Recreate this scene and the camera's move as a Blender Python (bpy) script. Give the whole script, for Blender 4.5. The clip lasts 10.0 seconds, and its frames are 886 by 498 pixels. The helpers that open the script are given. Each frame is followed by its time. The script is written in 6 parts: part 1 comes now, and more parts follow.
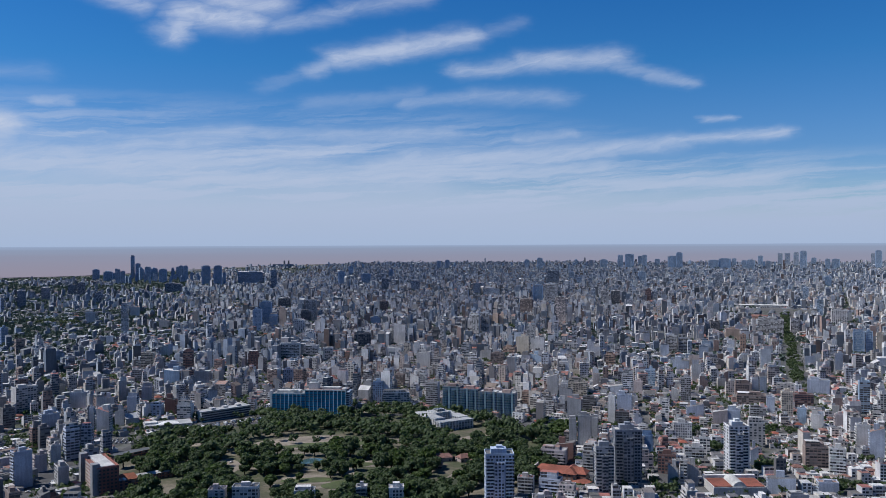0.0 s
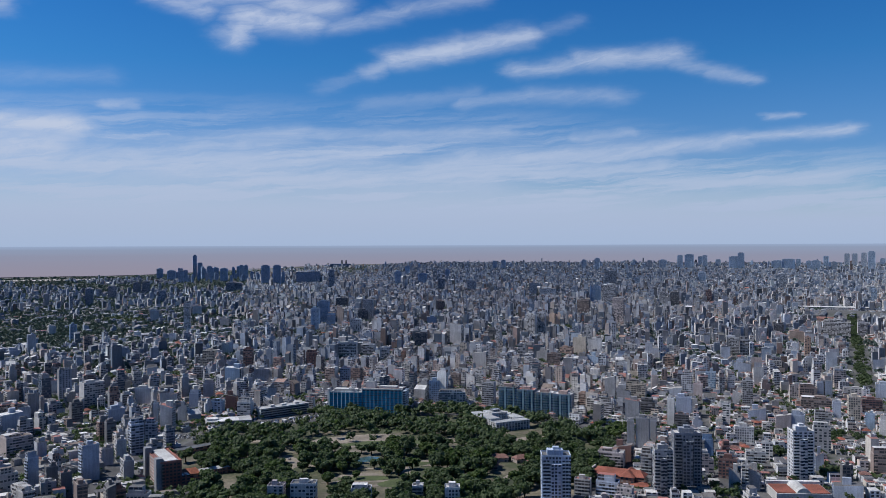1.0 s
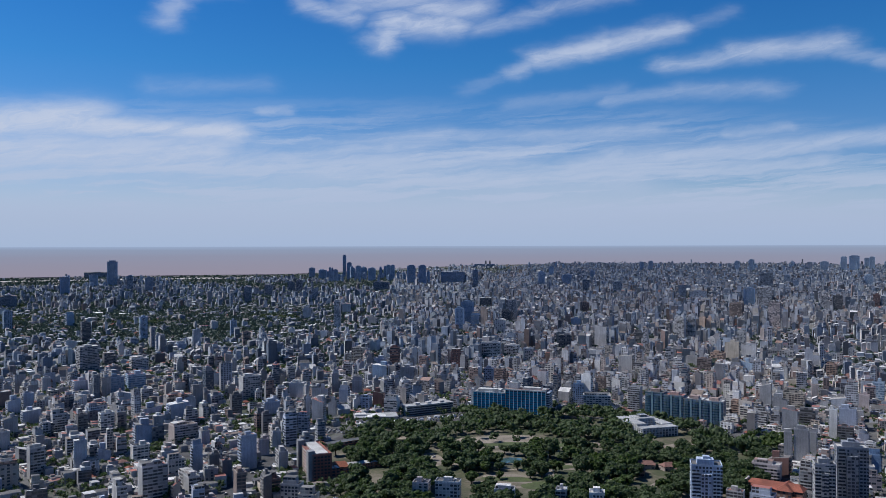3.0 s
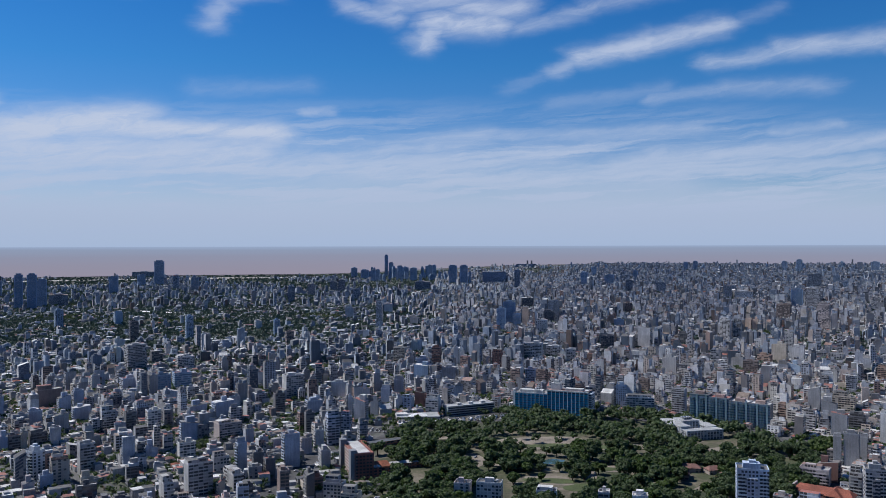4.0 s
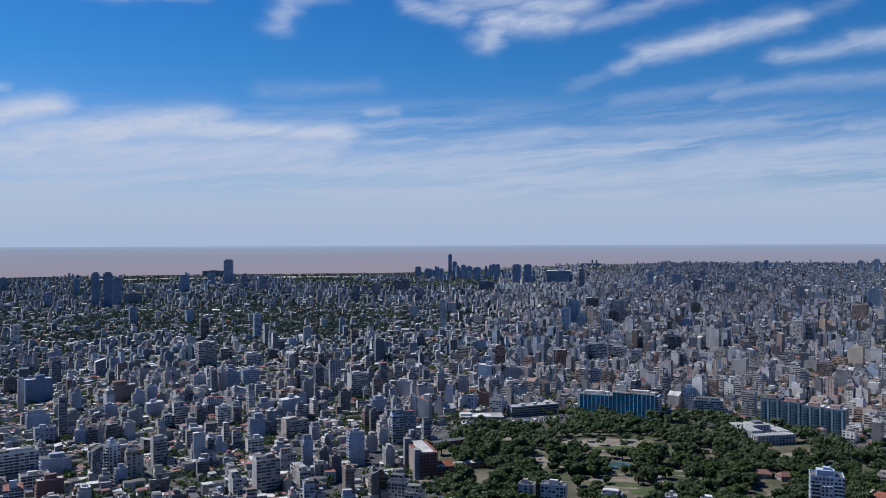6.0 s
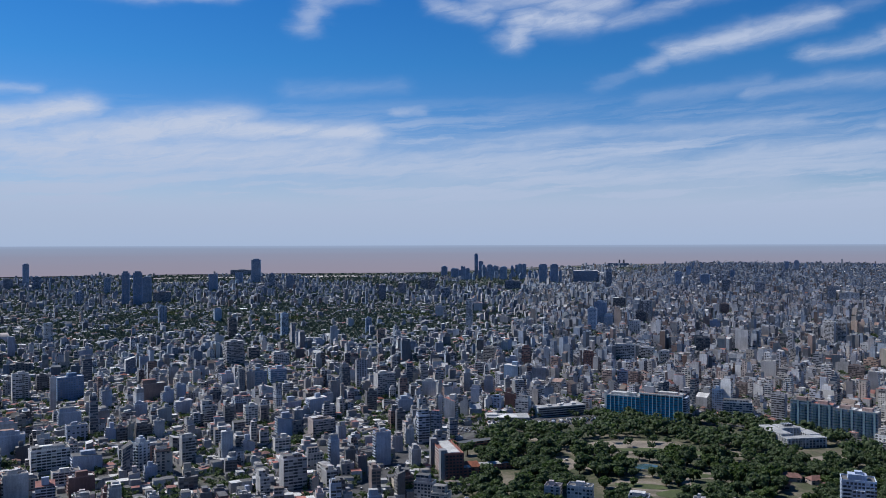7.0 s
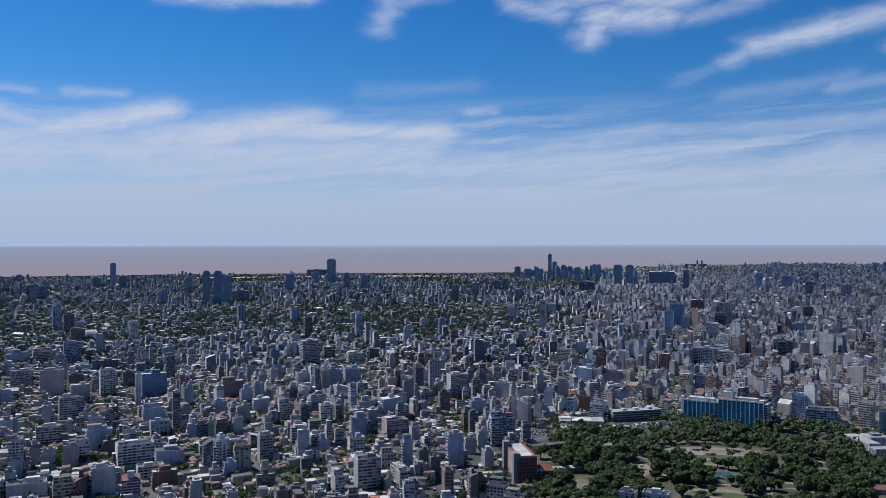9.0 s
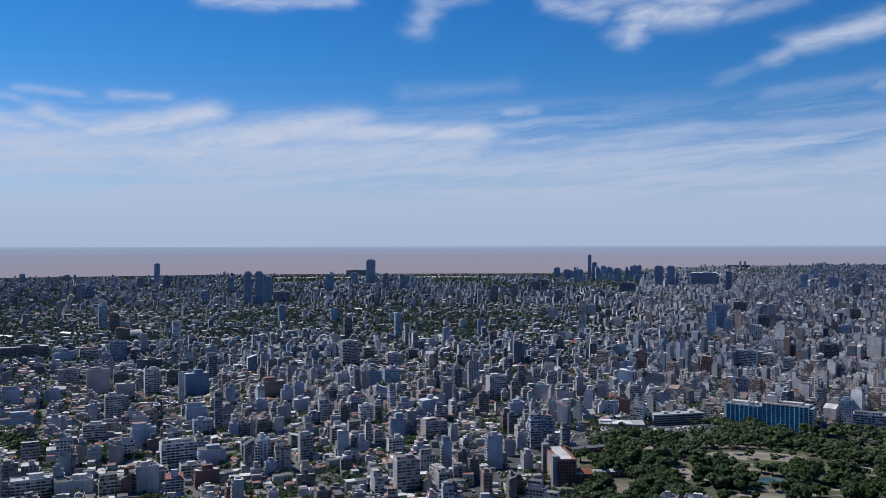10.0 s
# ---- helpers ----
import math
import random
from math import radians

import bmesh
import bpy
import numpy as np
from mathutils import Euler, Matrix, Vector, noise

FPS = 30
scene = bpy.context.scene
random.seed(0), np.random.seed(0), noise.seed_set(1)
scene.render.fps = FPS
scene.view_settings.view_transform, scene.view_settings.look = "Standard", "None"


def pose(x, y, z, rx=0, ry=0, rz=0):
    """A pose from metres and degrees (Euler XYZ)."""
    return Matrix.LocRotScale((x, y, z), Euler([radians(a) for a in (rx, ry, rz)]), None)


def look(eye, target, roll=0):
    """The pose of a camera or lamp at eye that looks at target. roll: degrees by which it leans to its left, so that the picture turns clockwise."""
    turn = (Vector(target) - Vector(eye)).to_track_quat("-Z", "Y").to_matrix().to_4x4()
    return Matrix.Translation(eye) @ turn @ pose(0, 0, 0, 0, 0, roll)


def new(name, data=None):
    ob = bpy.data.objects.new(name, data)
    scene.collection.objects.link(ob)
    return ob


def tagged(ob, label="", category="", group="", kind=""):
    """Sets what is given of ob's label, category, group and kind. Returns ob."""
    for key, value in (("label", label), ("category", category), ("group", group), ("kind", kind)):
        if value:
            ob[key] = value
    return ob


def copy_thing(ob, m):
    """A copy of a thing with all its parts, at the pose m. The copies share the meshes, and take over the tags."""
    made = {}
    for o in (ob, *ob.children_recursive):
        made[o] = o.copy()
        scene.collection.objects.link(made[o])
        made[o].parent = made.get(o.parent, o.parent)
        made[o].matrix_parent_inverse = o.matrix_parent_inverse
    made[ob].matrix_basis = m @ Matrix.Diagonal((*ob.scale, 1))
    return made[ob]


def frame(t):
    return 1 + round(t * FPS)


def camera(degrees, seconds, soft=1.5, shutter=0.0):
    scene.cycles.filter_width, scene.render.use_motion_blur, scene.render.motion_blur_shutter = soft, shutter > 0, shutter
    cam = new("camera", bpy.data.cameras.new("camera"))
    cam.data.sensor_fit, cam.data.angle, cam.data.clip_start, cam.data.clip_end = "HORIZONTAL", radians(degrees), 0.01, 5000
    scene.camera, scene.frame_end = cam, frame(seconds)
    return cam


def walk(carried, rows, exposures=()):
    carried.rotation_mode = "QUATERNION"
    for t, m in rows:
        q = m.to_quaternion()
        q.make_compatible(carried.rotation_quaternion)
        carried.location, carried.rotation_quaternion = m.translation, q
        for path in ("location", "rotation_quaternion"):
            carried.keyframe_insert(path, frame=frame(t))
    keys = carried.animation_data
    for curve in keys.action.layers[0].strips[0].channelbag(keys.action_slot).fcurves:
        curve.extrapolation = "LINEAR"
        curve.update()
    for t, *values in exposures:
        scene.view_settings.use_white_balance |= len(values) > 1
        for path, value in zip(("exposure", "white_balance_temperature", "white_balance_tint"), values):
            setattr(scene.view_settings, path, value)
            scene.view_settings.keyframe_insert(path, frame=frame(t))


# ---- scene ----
# ======== camera ========
EYE = 210.0


def aim(yaw, pitch, roll, z):
    """A pose above the origin; yaw turns to the left of +y."""
    a, b = radians(yaw), radians(pitch)
    way = Vector((-math.sin(a) * math.cos(b), math.cos(a) * math.cos(b), math.sin(b)))
    eye = Vector((0, 0, z))
    return look(eye, eye + way * 100, roll)


cam = camera(55.2, 10.0, soft=0.8)
walk(cam, [
    (0.0, aim(-11.357, -0.229, -0.271, 210.0)),
    (0.5, aim(-10.168, -0.241, -0.225, 210.0)),
    (1.0, aim(-7.562, -0.223, -0.221, 210.2)),
    (1.5, aim(-4.885, -0.191, -0.206, 210.3)),
    (2.0, aim(-2.559, -0.175, -0.233, 210.5)),
    (2.5, aim(0.000, -0.176, -0.196, 210.7)),
    (4.0, aim(4.936, -0.178, -0.164, 211.6)),
    (4.5, aim(6.043, -0.193, -0.199, 211.8)),
    (5.0, aim(7.493, -0.191, -0.236, 212.2)),
    (5.5, aim(8.553, -0.209, -0.239, 212.6)),
    (7.0, aim(11.008, -0.262, -0.165, 213.8)),
    (7.5, aim(12.573, -0.270, -0.168, 214.4)),
    (8.0, aim(13.811, -0.268, -0.138, 214.8)),
    (8.5, aim(14.894, -0.268, -0.106, 215.5)),
    (9.0, aim(15.952, -0.269, -0.099, 216.1)),
    (9.5, aim(17.308, -0.233, -0.073, 216.8)),
    (10.0, aim(18.579, -0.229, -0.123, 217.4)),
])

# ======== sun and sky ========
SUN_YAW, SUN_UP = 79.0, 51.0          # degrees to the left of +y, and above the horizon
sun = new("sun", bpy.data.lights.new("sun", "SUN"))
sun.data.energy, sun.data.angle, sun.data.color = 5.0, radians(0.6), (1.0, 0.975, 0.945)
sun.matrix_world = look((0, 0, 0), (math.sin(radians(SUN_YAW)) * math.cos(radians(SUN_UP)),
                                    -math.cos(radians(SUN_YAW)) * math.cos(radians(SUN_UP)), -math.sin(radians(SUN_UP))))


class Nodes:
    """Short hand for building a node tree."""

    def __init__(self, tree):
        self.tree = tree
        tree.nodes.clear()

    def add(self, kind, **values):
        n = self.tree.nodes.new(kind)
        for key, value in values.items():
            setattr(n, key, value)
        return n

    def put(self, socket, value):
        if isinstance(value, bpy.types.NodeSocket):
            self.tree.links.new(value, socket)
        elif value is not None:
            socket.default_value = value

    def math(self, op, a, b=None, c=None, clamp=False):
        n = self.add("ShaderNodeMath", operation=op, use_clamp=clamp)
        for s, v in zip(n.inputs, (a, b, c)):
            self.put(s, v)
        return n.outputs[0]

    def vec(self, op, a, b=None, scale=None):
        n = self.add("ShaderNodeVectorMath", operation=op)
        self.put(n.inputs[0], a)
        self.put(n.inputs[1], b)
        if scale is not None:
            self.put(n.inputs["Scale"], scale)
        return n.outputs["Value" if op in ("DOT_PRODUCT", "LENGTH", "DISTANCE") else "Vector"]

    def combine(self, x, y, z=0.0):
        n = self.add("ShaderNodeCombineXYZ")
        for s, v in zip(n.inputs, (x, y, z)):
            self.put(s, v)
        return n.outputs[0]

    def split(self, v):
        n = self.add("ShaderNodeSeparateXYZ")
        self.put(n.inputs[0], v)
        return n.outputs

    def span(self, v, a, b, lo=0.0, hi=1.0, soft=True):
        n = self.add("ShaderNodeMapRange", interpolation_type="SMOOTHSTEP" if soft else "LINEAR")
        for s, x in zip(n.inputs, (v, a, b, lo, hi)):
            self.put(s, x)
        return n.outputs[0]

    def noise(self, vector, scale, detail=3.0, rough=0.55, color=False, distortion=0.0):
        n = self.add("ShaderNodeTexNoise")
        self.put(n.inputs["Vector"], vector)
        for key, v in (("Scale", scale), ("Detail", detail), ("Roughness", rough), ("Distortion", distortion)):
            self.put(n.inputs[key], v)
        return n.outputs["Color" if color else "Fac"]

    def ramp(self, fac, stops, mode="LINEAR"):
        n = self.add("ShaderNodeValToRGB")
        n.color_ramp.interpolation = mode
        e = n.color_ramp.elements
        while len(e) < len(stops):
            e.new(0.5)
        for el, (p, c) in zip(e, stops):
            el.position, el.color = p, (*c, 1.0)
        self.put(n.inputs[0], fac)
        return n.outputs[0]

    def mix(self, fac, a, b, mode="MIX"):
        n = self.add("ShaderNodeMix", data_type="RGBA", blend_type=mode)
        self.put(n.inputs[0], fac)
        for s, v in ((n.inputs[6], a), (n.inputs[7], b)):
            self.put(s, (*v, 1.0) if isinstance(v, tuple) and len(v) == 3 else v)
        return n.outputs[2]


world = bpy.data.worlds.new("sky")
scene.world = world
world.use_nodes = True
N = Nodes(world.node_tree)
way = N.add("ShaderNodeTexCoord").outputs["Generated"]
wx, wy, wz = N.split(way)
right = N.math("MULTIPLY", N.math("ARCTAN2", wx, wy), 57.2958)      # degrees to the right of +y
up = N.math("MULTIPLY", N.math("ARCSINE", wz), 57.2958)             # degrees above the horizon
sky = N.add("ShaderNodeTexSky", sky_type="NISHITA", sun_disc=False, sun_elevation=radians(SUN_UP),
            sun_rotation=radians(-SUN_YAW), altitude=200.0, air_density=1.0, dust_density=0.4, ozone_density=3.0)
blue = N.mix(1.0, sky.outputs[0], N.ramp(N.span(up, 0.0, 40.0, soft=False), [
    (0.0, (0.070, 0.083, 0.104)), (0.15, (0.036, 0.061, 0.097)), (0.30, (0.017, 0.057, 0.096)), (0.42, (0.012, 0.052, 0.096)), (0.62, (0.0115, 0.040, 0.077)), (1.0, (0.0125, 0.039, 0.075))]), "MULTIPLY")

# thin high cloud: long wisps that climb to the right, torn by two scales of turbulence
flat = N.combine(right, up)
bend = N.vec("SUBTRACT", N.noise(N.combine(N.math("MULTIPLY", right, 0.10), N.math("MULTIPLY", up, 0.35)), 1.0, 4.0, 0.6, color=True), (0.5, 0.5, 0.5))
curl = N.vec("SUBTRACT", N.noise(N.combine(N.math("MULTIPLY", right, 0.55), N.math("MULTIPLY", up, 1.3), 4.0), 1.0, 4.0, 0.6, color=True), (0.5, 0.5, 0.5))
torn = N.vec("ADD", N.vec("ADD", flat, N.vec("MULTIPLY", bend, (2.6, 0.9, 0.0))), N.vec("MULTIPLY", curl, (1.5, 0.5, 0.0)))
tx, ty, _ = N.split(torn)
slant = N.math("SUBTRACT", ty, N.math("MULTIPLY", tx, 0.06))
streak = N.noise(N.combine(N.math("MULTIPLY", tx, 0.07), N.math("MULTIPLY", slant, 1.05), 3.7), 1.0, 7.0, 0.62)
steep = N.math("SUBTRACT", ty, N.math("MULTIPLY", tx, 0.20))
fine = N.noise(N.combine(N.math("MULTIPLY", tx, 0.34), N.math("MULTIPLY", steep, 1.5), 1.3), 1.0, 7.0, 0.66, distortion=0.6)


def wisp(ax, ay, bx, by, width, strength):
    """One wisp of cloud from a to b, in degrees right and up, thinning out towards both ends."""
    dx, dy = bx - ax, by - ay
    size = dx * dx + dy * dy
    off = N.vec("SUBTRACT", torn, (ax, ay, 0.0))
    h = N.math("DIVIDE", N.vec("DOT_PRODUCT", off, (dx, dy, 0.0)), size, clamp=True)
    near = N.vec("LENGTH", N.vec("MULTIPLY", N.vec("SUBTRACT", off, N.vec("SCALE", (dx, dy, 0.0), None, h)), (0.55, 1.0, 0.0)))
    return N.math("MULTIPLY", N.math("POWER", N.span(near, 0.0, width * 2.6, 1.0, 0.0), 2.2), strength)


WISPS = [wisp(*row) for row in (
    # the tall hooked wisp and its tail
    (-0.5, 10.3, 3.0, 11.5, 0.35, 0.15), (2.6, 11.4, 4.5, 12.5, 0.42, 0.42), (4.4, 12.4, 8.5, 13.1, 0.62, 0.68), (8.0, 13.0, 13.0, 13.8, 0.56, 0.60), (13.0, 13.6, 16.4, 14.7, 0.35, 0.18),
    (12.6, 11.7, 17.7, 12.0, 0.45, 0.46), (17.0, 12.1, 22.8, 12.3, 0.52, 0.58), (22.5, 11.9, 25.5, 11.0, 0.35, 0.30), (25.0, 11.0, 27.6, 10.5, 0.32, 0.40),
    (8.9, 9.5, 13.9, 10.1, 0.40, 0.34), (13.9, 10.1, 19.0, 9.7, 0.50, 0.30), (2.5, 9.4, 9.7, 10.1, 0.40, 0.20),
    # the torn cloud at the top and the streak beside it
    (-6.3, 13.4, -4.8, 15.0, 0.60, 0.60), (-5.2, 14.8, -1.6, 14.6, 0.75, 0.70), (-3.5, 15.7, -0.3, 15.6, 0.75, 0.58), (-10.8, 15.7, -8.0, 14.9, 0.50, 0.46), (-9.0, 15.4, -6.5, 16.0, 0.60, 0.44), (-8.0, 16.4, -2.0, 16.3, 0.75, 0.50),
    (0.3, 14.3, 5.1, 15.5, 0.46, 0.38), (4.5, 15.5, 10.4, 16.1, 0.46, 0.32),
    # streaks above the veil
    (28.6, 8.0, 30.0, 8.05, 0.20, 0.40), (21.0, 6.3, 27.0, 6.6, 0.45, 0.60), (26.0, 6.6, 33.3, 6.9, 0.34, 0.62), (16.5, 7.2, 20.0, 7.4, 0.30, 0.40), (2.1, 4.4, 9.3, 5.8, 0.60, 0.60), (9.0, 5.9, 22.5, 6.3, 0.55, 0.60),
    (-11.6, 6.1, -2.3, 7.3, 0.70, 0.48), (-2.3, 7.3, 12.0, 7.6, 0.45, 0.42), (9.0, 4.8, 22.0, 5.2, 0.45, 0.50), (12.0, 3.1, 34.0, 3.3, 0.40, 0.35), (-14.0, 9.0, -12.4, 9.0, 0.28, 0.42), (-13.2, 5.2, -8.5, 6.3, 0.45, 0.50),
    # the brighter bank over the shore woods
    (-46.5, 7.7, -44.4, 7.2, 0.60, 0.72), (-43.9, 8.3, -41.0, 7.2, 0.50, 0.66), (-40.6, 7.2, -34.2, 8.5, 0.70, 0.95), (-35.0, 6.6, -25.0, 8.1, 0.95, 0.98), (-27.0, 7.7, -16.0, 7.5, 0.70, 0.95), (-46.5, 5.9, -18.0, 5.8, 1.60, 0.86), (-22.0, 5.5, -6.0, 5.0, 1.40, 0.66), (-9.0, 5.0, 10.0, 4.4, 1.20, 0.52),
    # thin wisps high over the shore
    (-34.2, 15.8, -30.0, 15.7, 0.50, 0.50), (-30.0, 15.7, -25.0, 16.1, 0.40, 0.48), (-20.2, 14.3, -19.5, 16.2, 0.50, 0.38), (-19.6, 15.8, -16.0, 16.5, 0.40, 0.32), (-44.9, 9.6, -41.6, 9.5, 0.26, 0.42), (-39.5, 9.5, -36.6, 9.5, 0.30, 0.42), (-47.5, 9.2, -45.0, 9.0, 0.30, 0.36), (-21.0, 10.2, -14.0, 10.6, 0.50, 0.16))]
high = N.span(right, 4.0, 42.0, 9.6, 5.6)                           # how high the veil reaches: less to the right
thin = N.math("DIVIDE", up, high)
cloud = N.math("MULTIPLY", N.span(streak, 0.42, 0.66), N.span(thin, 1.10, 0.60, 0.0, 0.62))
for one in WISPS:
    cloud = N.math("MAXIMUM", cloud, one)
cloud = N.math("MULTIPLY", cloud, N.span(fine, 0.28, 0.68, 0.66, 1.14))
veil = N.math("MULTIPLY", N.span(thin, 1.08, 0.22, 0.0, 0.95), N.math("MAXIMUM", N.span(streak, 0.38, 0.58, 0.24, 1.0), N.span(thin, 0.66, 0.20, 0.0, 1.0)))
cloud = N.math("ADD", cloud, N.math("MULTIPLY", veil, N.math("SUBTRACT", 1.0, cloud)), clamp=True)
shade = N.ramp(N.span(up, 0.0, 16.0, soft=False), [(0.0, (0.372, 0.475, 0.675)), (0.10, (0.398, 0.485, 0.668)), (0.40, (0.485, 0.565, 0.735)), (1.0, (0.60, 0.66, 0.80))])
full = N.mix(cloud, blue, shade)
back = N.add("ShaderNodeBackground")
N.put(back.inputs[0], full)
back.inputs[1].default_value = 1.0
N.put(N.add("ShaderNodeOutputWorld").inputs[0], back.outputs[0])

# ======== materials ========


def material(name):
    m = bpy.data.materials.new(name)
    m.use_nodes = True
    return m, Nodes(m.node_tree)


def finish(m, n, color, rough=0.8, metal=0.0, bump=None, strength=0.3, far=0.3):
    b = n.add("ShaderNodeBsdfPrincipled")
    n.put(b.inputs["Base Color"], color if not isinstance(color, tuple) else (*color, 1.0))
    n.put(b.inputs["Roughness"], rough)
    n.put(b.inputs["Metallic"], metal)
    if bump is not None:
        k = n.add("ShaderNodeBump")
        k.inputs["Strength"].default_value, k.inputs["Distance"].default_value = strength, far
        n.put(k.inputs["Height"], bump)
        n.put(b.inputs["Normal"], k.outputs[0])
    n.put(n.add("ShaderNodeOutputMaterial").inputs[0], b.outputs[0])
    return m


def chance(n, turn=0.0):
    """A number from 0 to 1 of each building's own."""
    a = n.add("ShaderNodeObjectInfo").outputs["Random"]
    b = n.add("ShaderNodeNewGeometry").outputs["Random Per Island"]
    return n.math("FRACT", n.math("ADD", n.math("MULTIPLY", a, 7.31), n.math("ADD", n.math("MULTIPLY", b, 1.0 + turn * 9.7), turn)))


def place_of(n):
    return n.add("ShaderNodeNewGeometry").outputs["Position"]


def weather(n, color, amount=0.25, size=1.0):
    """Stains in large patches, grain in small ones and rain streaks down the face."""
    p = place_of(n)
    big = n.span(n.noise(p, 0.05 / size, 3.0), 0.3, 0.7, 1.0 - amount, 1.05)
    small = n.span(n.noise(p, 0.9 / size, 4.0, 0.65), 0.25, 0.75, 1.0 - amount * 0.7, 1.0 + amount * 0.3)
    runs = n.span(n.noise(n.vec("MULTIPLY", p, (1.0, 1.0, 0.08)), 0.6 / size, 3.0), 0.35, 0.65, 1.0 - amount * 0.6, 1.0)
    f = n.math("MULTIPLY", n.math("MULTIPLY", big, small), runs)
    grey = n.combine(f, f, f)
    return n.mix(1.0, color, grey, "MULTIPLY"), small


def steps(colors):
    return [(i / len(colors), c) for i, c in enumerate(colors)]


ROOFS = [(0.144, 0.144, 0.149), (0.266, 0.26, 0.255), (0.135, 0.135, 0.135), (0.66, 0.66, 0.66), (0.333, 0.155, 0.135), (0.135, 0.135, 0.144), (0.66, 0.66, 0.66), (0.211, 0.194, 0.189), (0.583, 0.573, 0.564),
         (0.333, 0.222, 0.189), (0.135, 0.135, 0.135), (0.51, 0.499, 0.488), (0.395, 0.16, 0.135), (0.222, 0.178, 0.155), (0.135, 0.135, 0.135), (0.66, 0.66, 0.66), (0.366, 0.355, 0.344), (0.144, 0.144, 0.155)]
# blue-grey walls of the far town, with distance haze put into the colour
HAZED = [(0.396, 0.456, 0.543), (0.293, 0.353, 0.439), (0.517, 0.56, 0.563), (0.215, 0.267, 0.345), (0.431, 0.465, 0.517), (0.172, 0.224, 0.302), (0.362, 0.413, 0.482), (0.563, 0.563, 0.563), (0.147, 0.19, 0.258), (0.396, 0.379, 0.388)]
FRONTS = [(0.484, 0.496, 0.52), (0.266, 0.266, 0.291), (0.605, 0.605, 0.628), (0.205, 0.194, 0.205), (0.363, 0.374, 0.411), (0.508, 0.46, 0.411), (0.291, 0.194, 0.169), (0.556, 0.568, 0.605), (0.158, 0.158, 0.182), (0.411, 0.46, 0.544)]
# lighter set of walls for the sunlit east, its light put into the colour
BRIGHT = [(0.66, 0.66, 0.67), (0.54, 0.54, 0.56), (0.74, 0.73, 0.73), (0.6, 0.55, 0.5), (0.24, 0.245, 0.27), (0.68, 0.65, 0.6), (0.36, 0.26, 0.23), (0.72, 0.72, 0.73), (0.2, 0.19, 0.2), (0.62, 0.61, 0.63), (0.64, 0.54, 0.48), (0.76, 0.76, 0.76), (0.56, 0.59, 0.65), (0.5, 0.51, 0.55)]


def own(n, colors, turn):
    """A colour picked for each building, or (with none given) the colour set on the object."""
    if not colors:
        return n.add("ShaderNodeObjectInfo").outputs["Color"]
    return n.ramp(chance(n, turn), steps(colors), "CONSTANT") if len(colors) > 1 else n.mix(0.0, colors[0], colors[0])


def make_facade(name, colors, band=False, glass=(0.035, 0.045, 0.06), floor=2.75, bay=3.1, fill=0.62):
    """A street front: rows of windows (or of loggias) laid out in metres."""
    m, n = material(name)
    u, v, _ = n.split(n.add("ShaderNodeUVMap").outputs[0])
    vary = chance(n, 0.71)
    cu, cv = n.math("DIVIDE", u, n.span(vary, 0.0, 1.0, bay * 0.75, bay * 1.5, False)), n.math("DIVIDE", v, floor)
    fu, fv = n.math("FRACT", cu), n.math("FRACT", cv)
    tall = n.math("MULTIPLY", n.math("GREATER_THAN", fv, 0.24), n.math("LESS_THAN", fv, 0.86))
    wide = n.math("LESS_THAN", n.math("ABSOLUTE", n.math("SUBTRACT", fu, 0.5)), n.span(chance(n, 0.53), 0.0, 1.0, fill * 0.38, fill * 0.76, False))
    cell = n.combine(n.math("FLOOR", cu), n.math("FLOOR", cv), chance(n))
    w = n.add("ShaderNodeTexWhiteNoise", noise_dimensions="3D")
    n.put(w.inputs["Vector"], cell)
    # loggia recesses are flat dark bands, their shade put into the colour
    if band:
        wide = n.math("MULTIPLY", 1.0, n.math("GREATER_THAN", fu, 0.10))
        tall = n.math("GREATER_THAN", fv, 0.34)
    open_ = n.math("MULTIPLY", tall, wide)
    wall, small = weather(n, own(n, colors, 0.37), 0.28)
    pane = n.mix(n.math("GREATER_THAN", w.outputs["Value"], 0.72), glass, n.mix(0.5, wall, (0.25, 0.25, 0.25)))
    color = n.mix(open_, wall, pane)
    lit = n.math("MULTIPLY", open_, n.math("LESS_THAN", w.outputs["Value"], 0.72))
    return finish(m, n, color, n.span(lit, 0.0, 1.0, 0.85, 0.18), 0.0, small, 0.15)


def make_plain(name, colors, amount=0.3, rough=0.85, size=1.0):
    m, n = material(name)
    c = own(n, colors, 0.13)
    c, small = weather(n, c, amount, size)
    return finish(m, n, c, rough, 0.0, small, 0.25)


MID_FACADE = make_facade("bright_windows", BRIGHT, glass=(0.045, 0.05, 0.06))
MID_LOGGIA = make_facade("bright_balconies", BRIGHT, band=True, glass=(0.06, 0.06, 0.068))
MID_PARTY = make_plain("bright_party_wall", BRIGHT, 0.3)
HAZED_FACADE = make_facade("hazed_windows", HAZED, glass=(0.07, 0.09, 0.13))
HAZED_LOGGIA = make_facade("hazed_balconies", HAZED, band=True, glass=(0.08, 0.10, 0.14))
HAZED_PARTY = make_plain("hazed_party_wall", HAZED, 0.3)
HAZED_ROOF = make_plain("hazed_flat_roof", [(0.20, 0.22, 0.25), (0.36, 0.38, 0.40), (0.15, 0.17, 0.20), (0.56, 0.58, 0.60), (0.24, 0.19, 0.18), (0.18, 0.20, 0.23), (0.78, 0.79, 0.80), (0.26, 0.27, 0.29), (0.68, 0.69, 0.70)], 0.4, 0.9)
FACADE = make_facade("facade_windows", FRONTS)
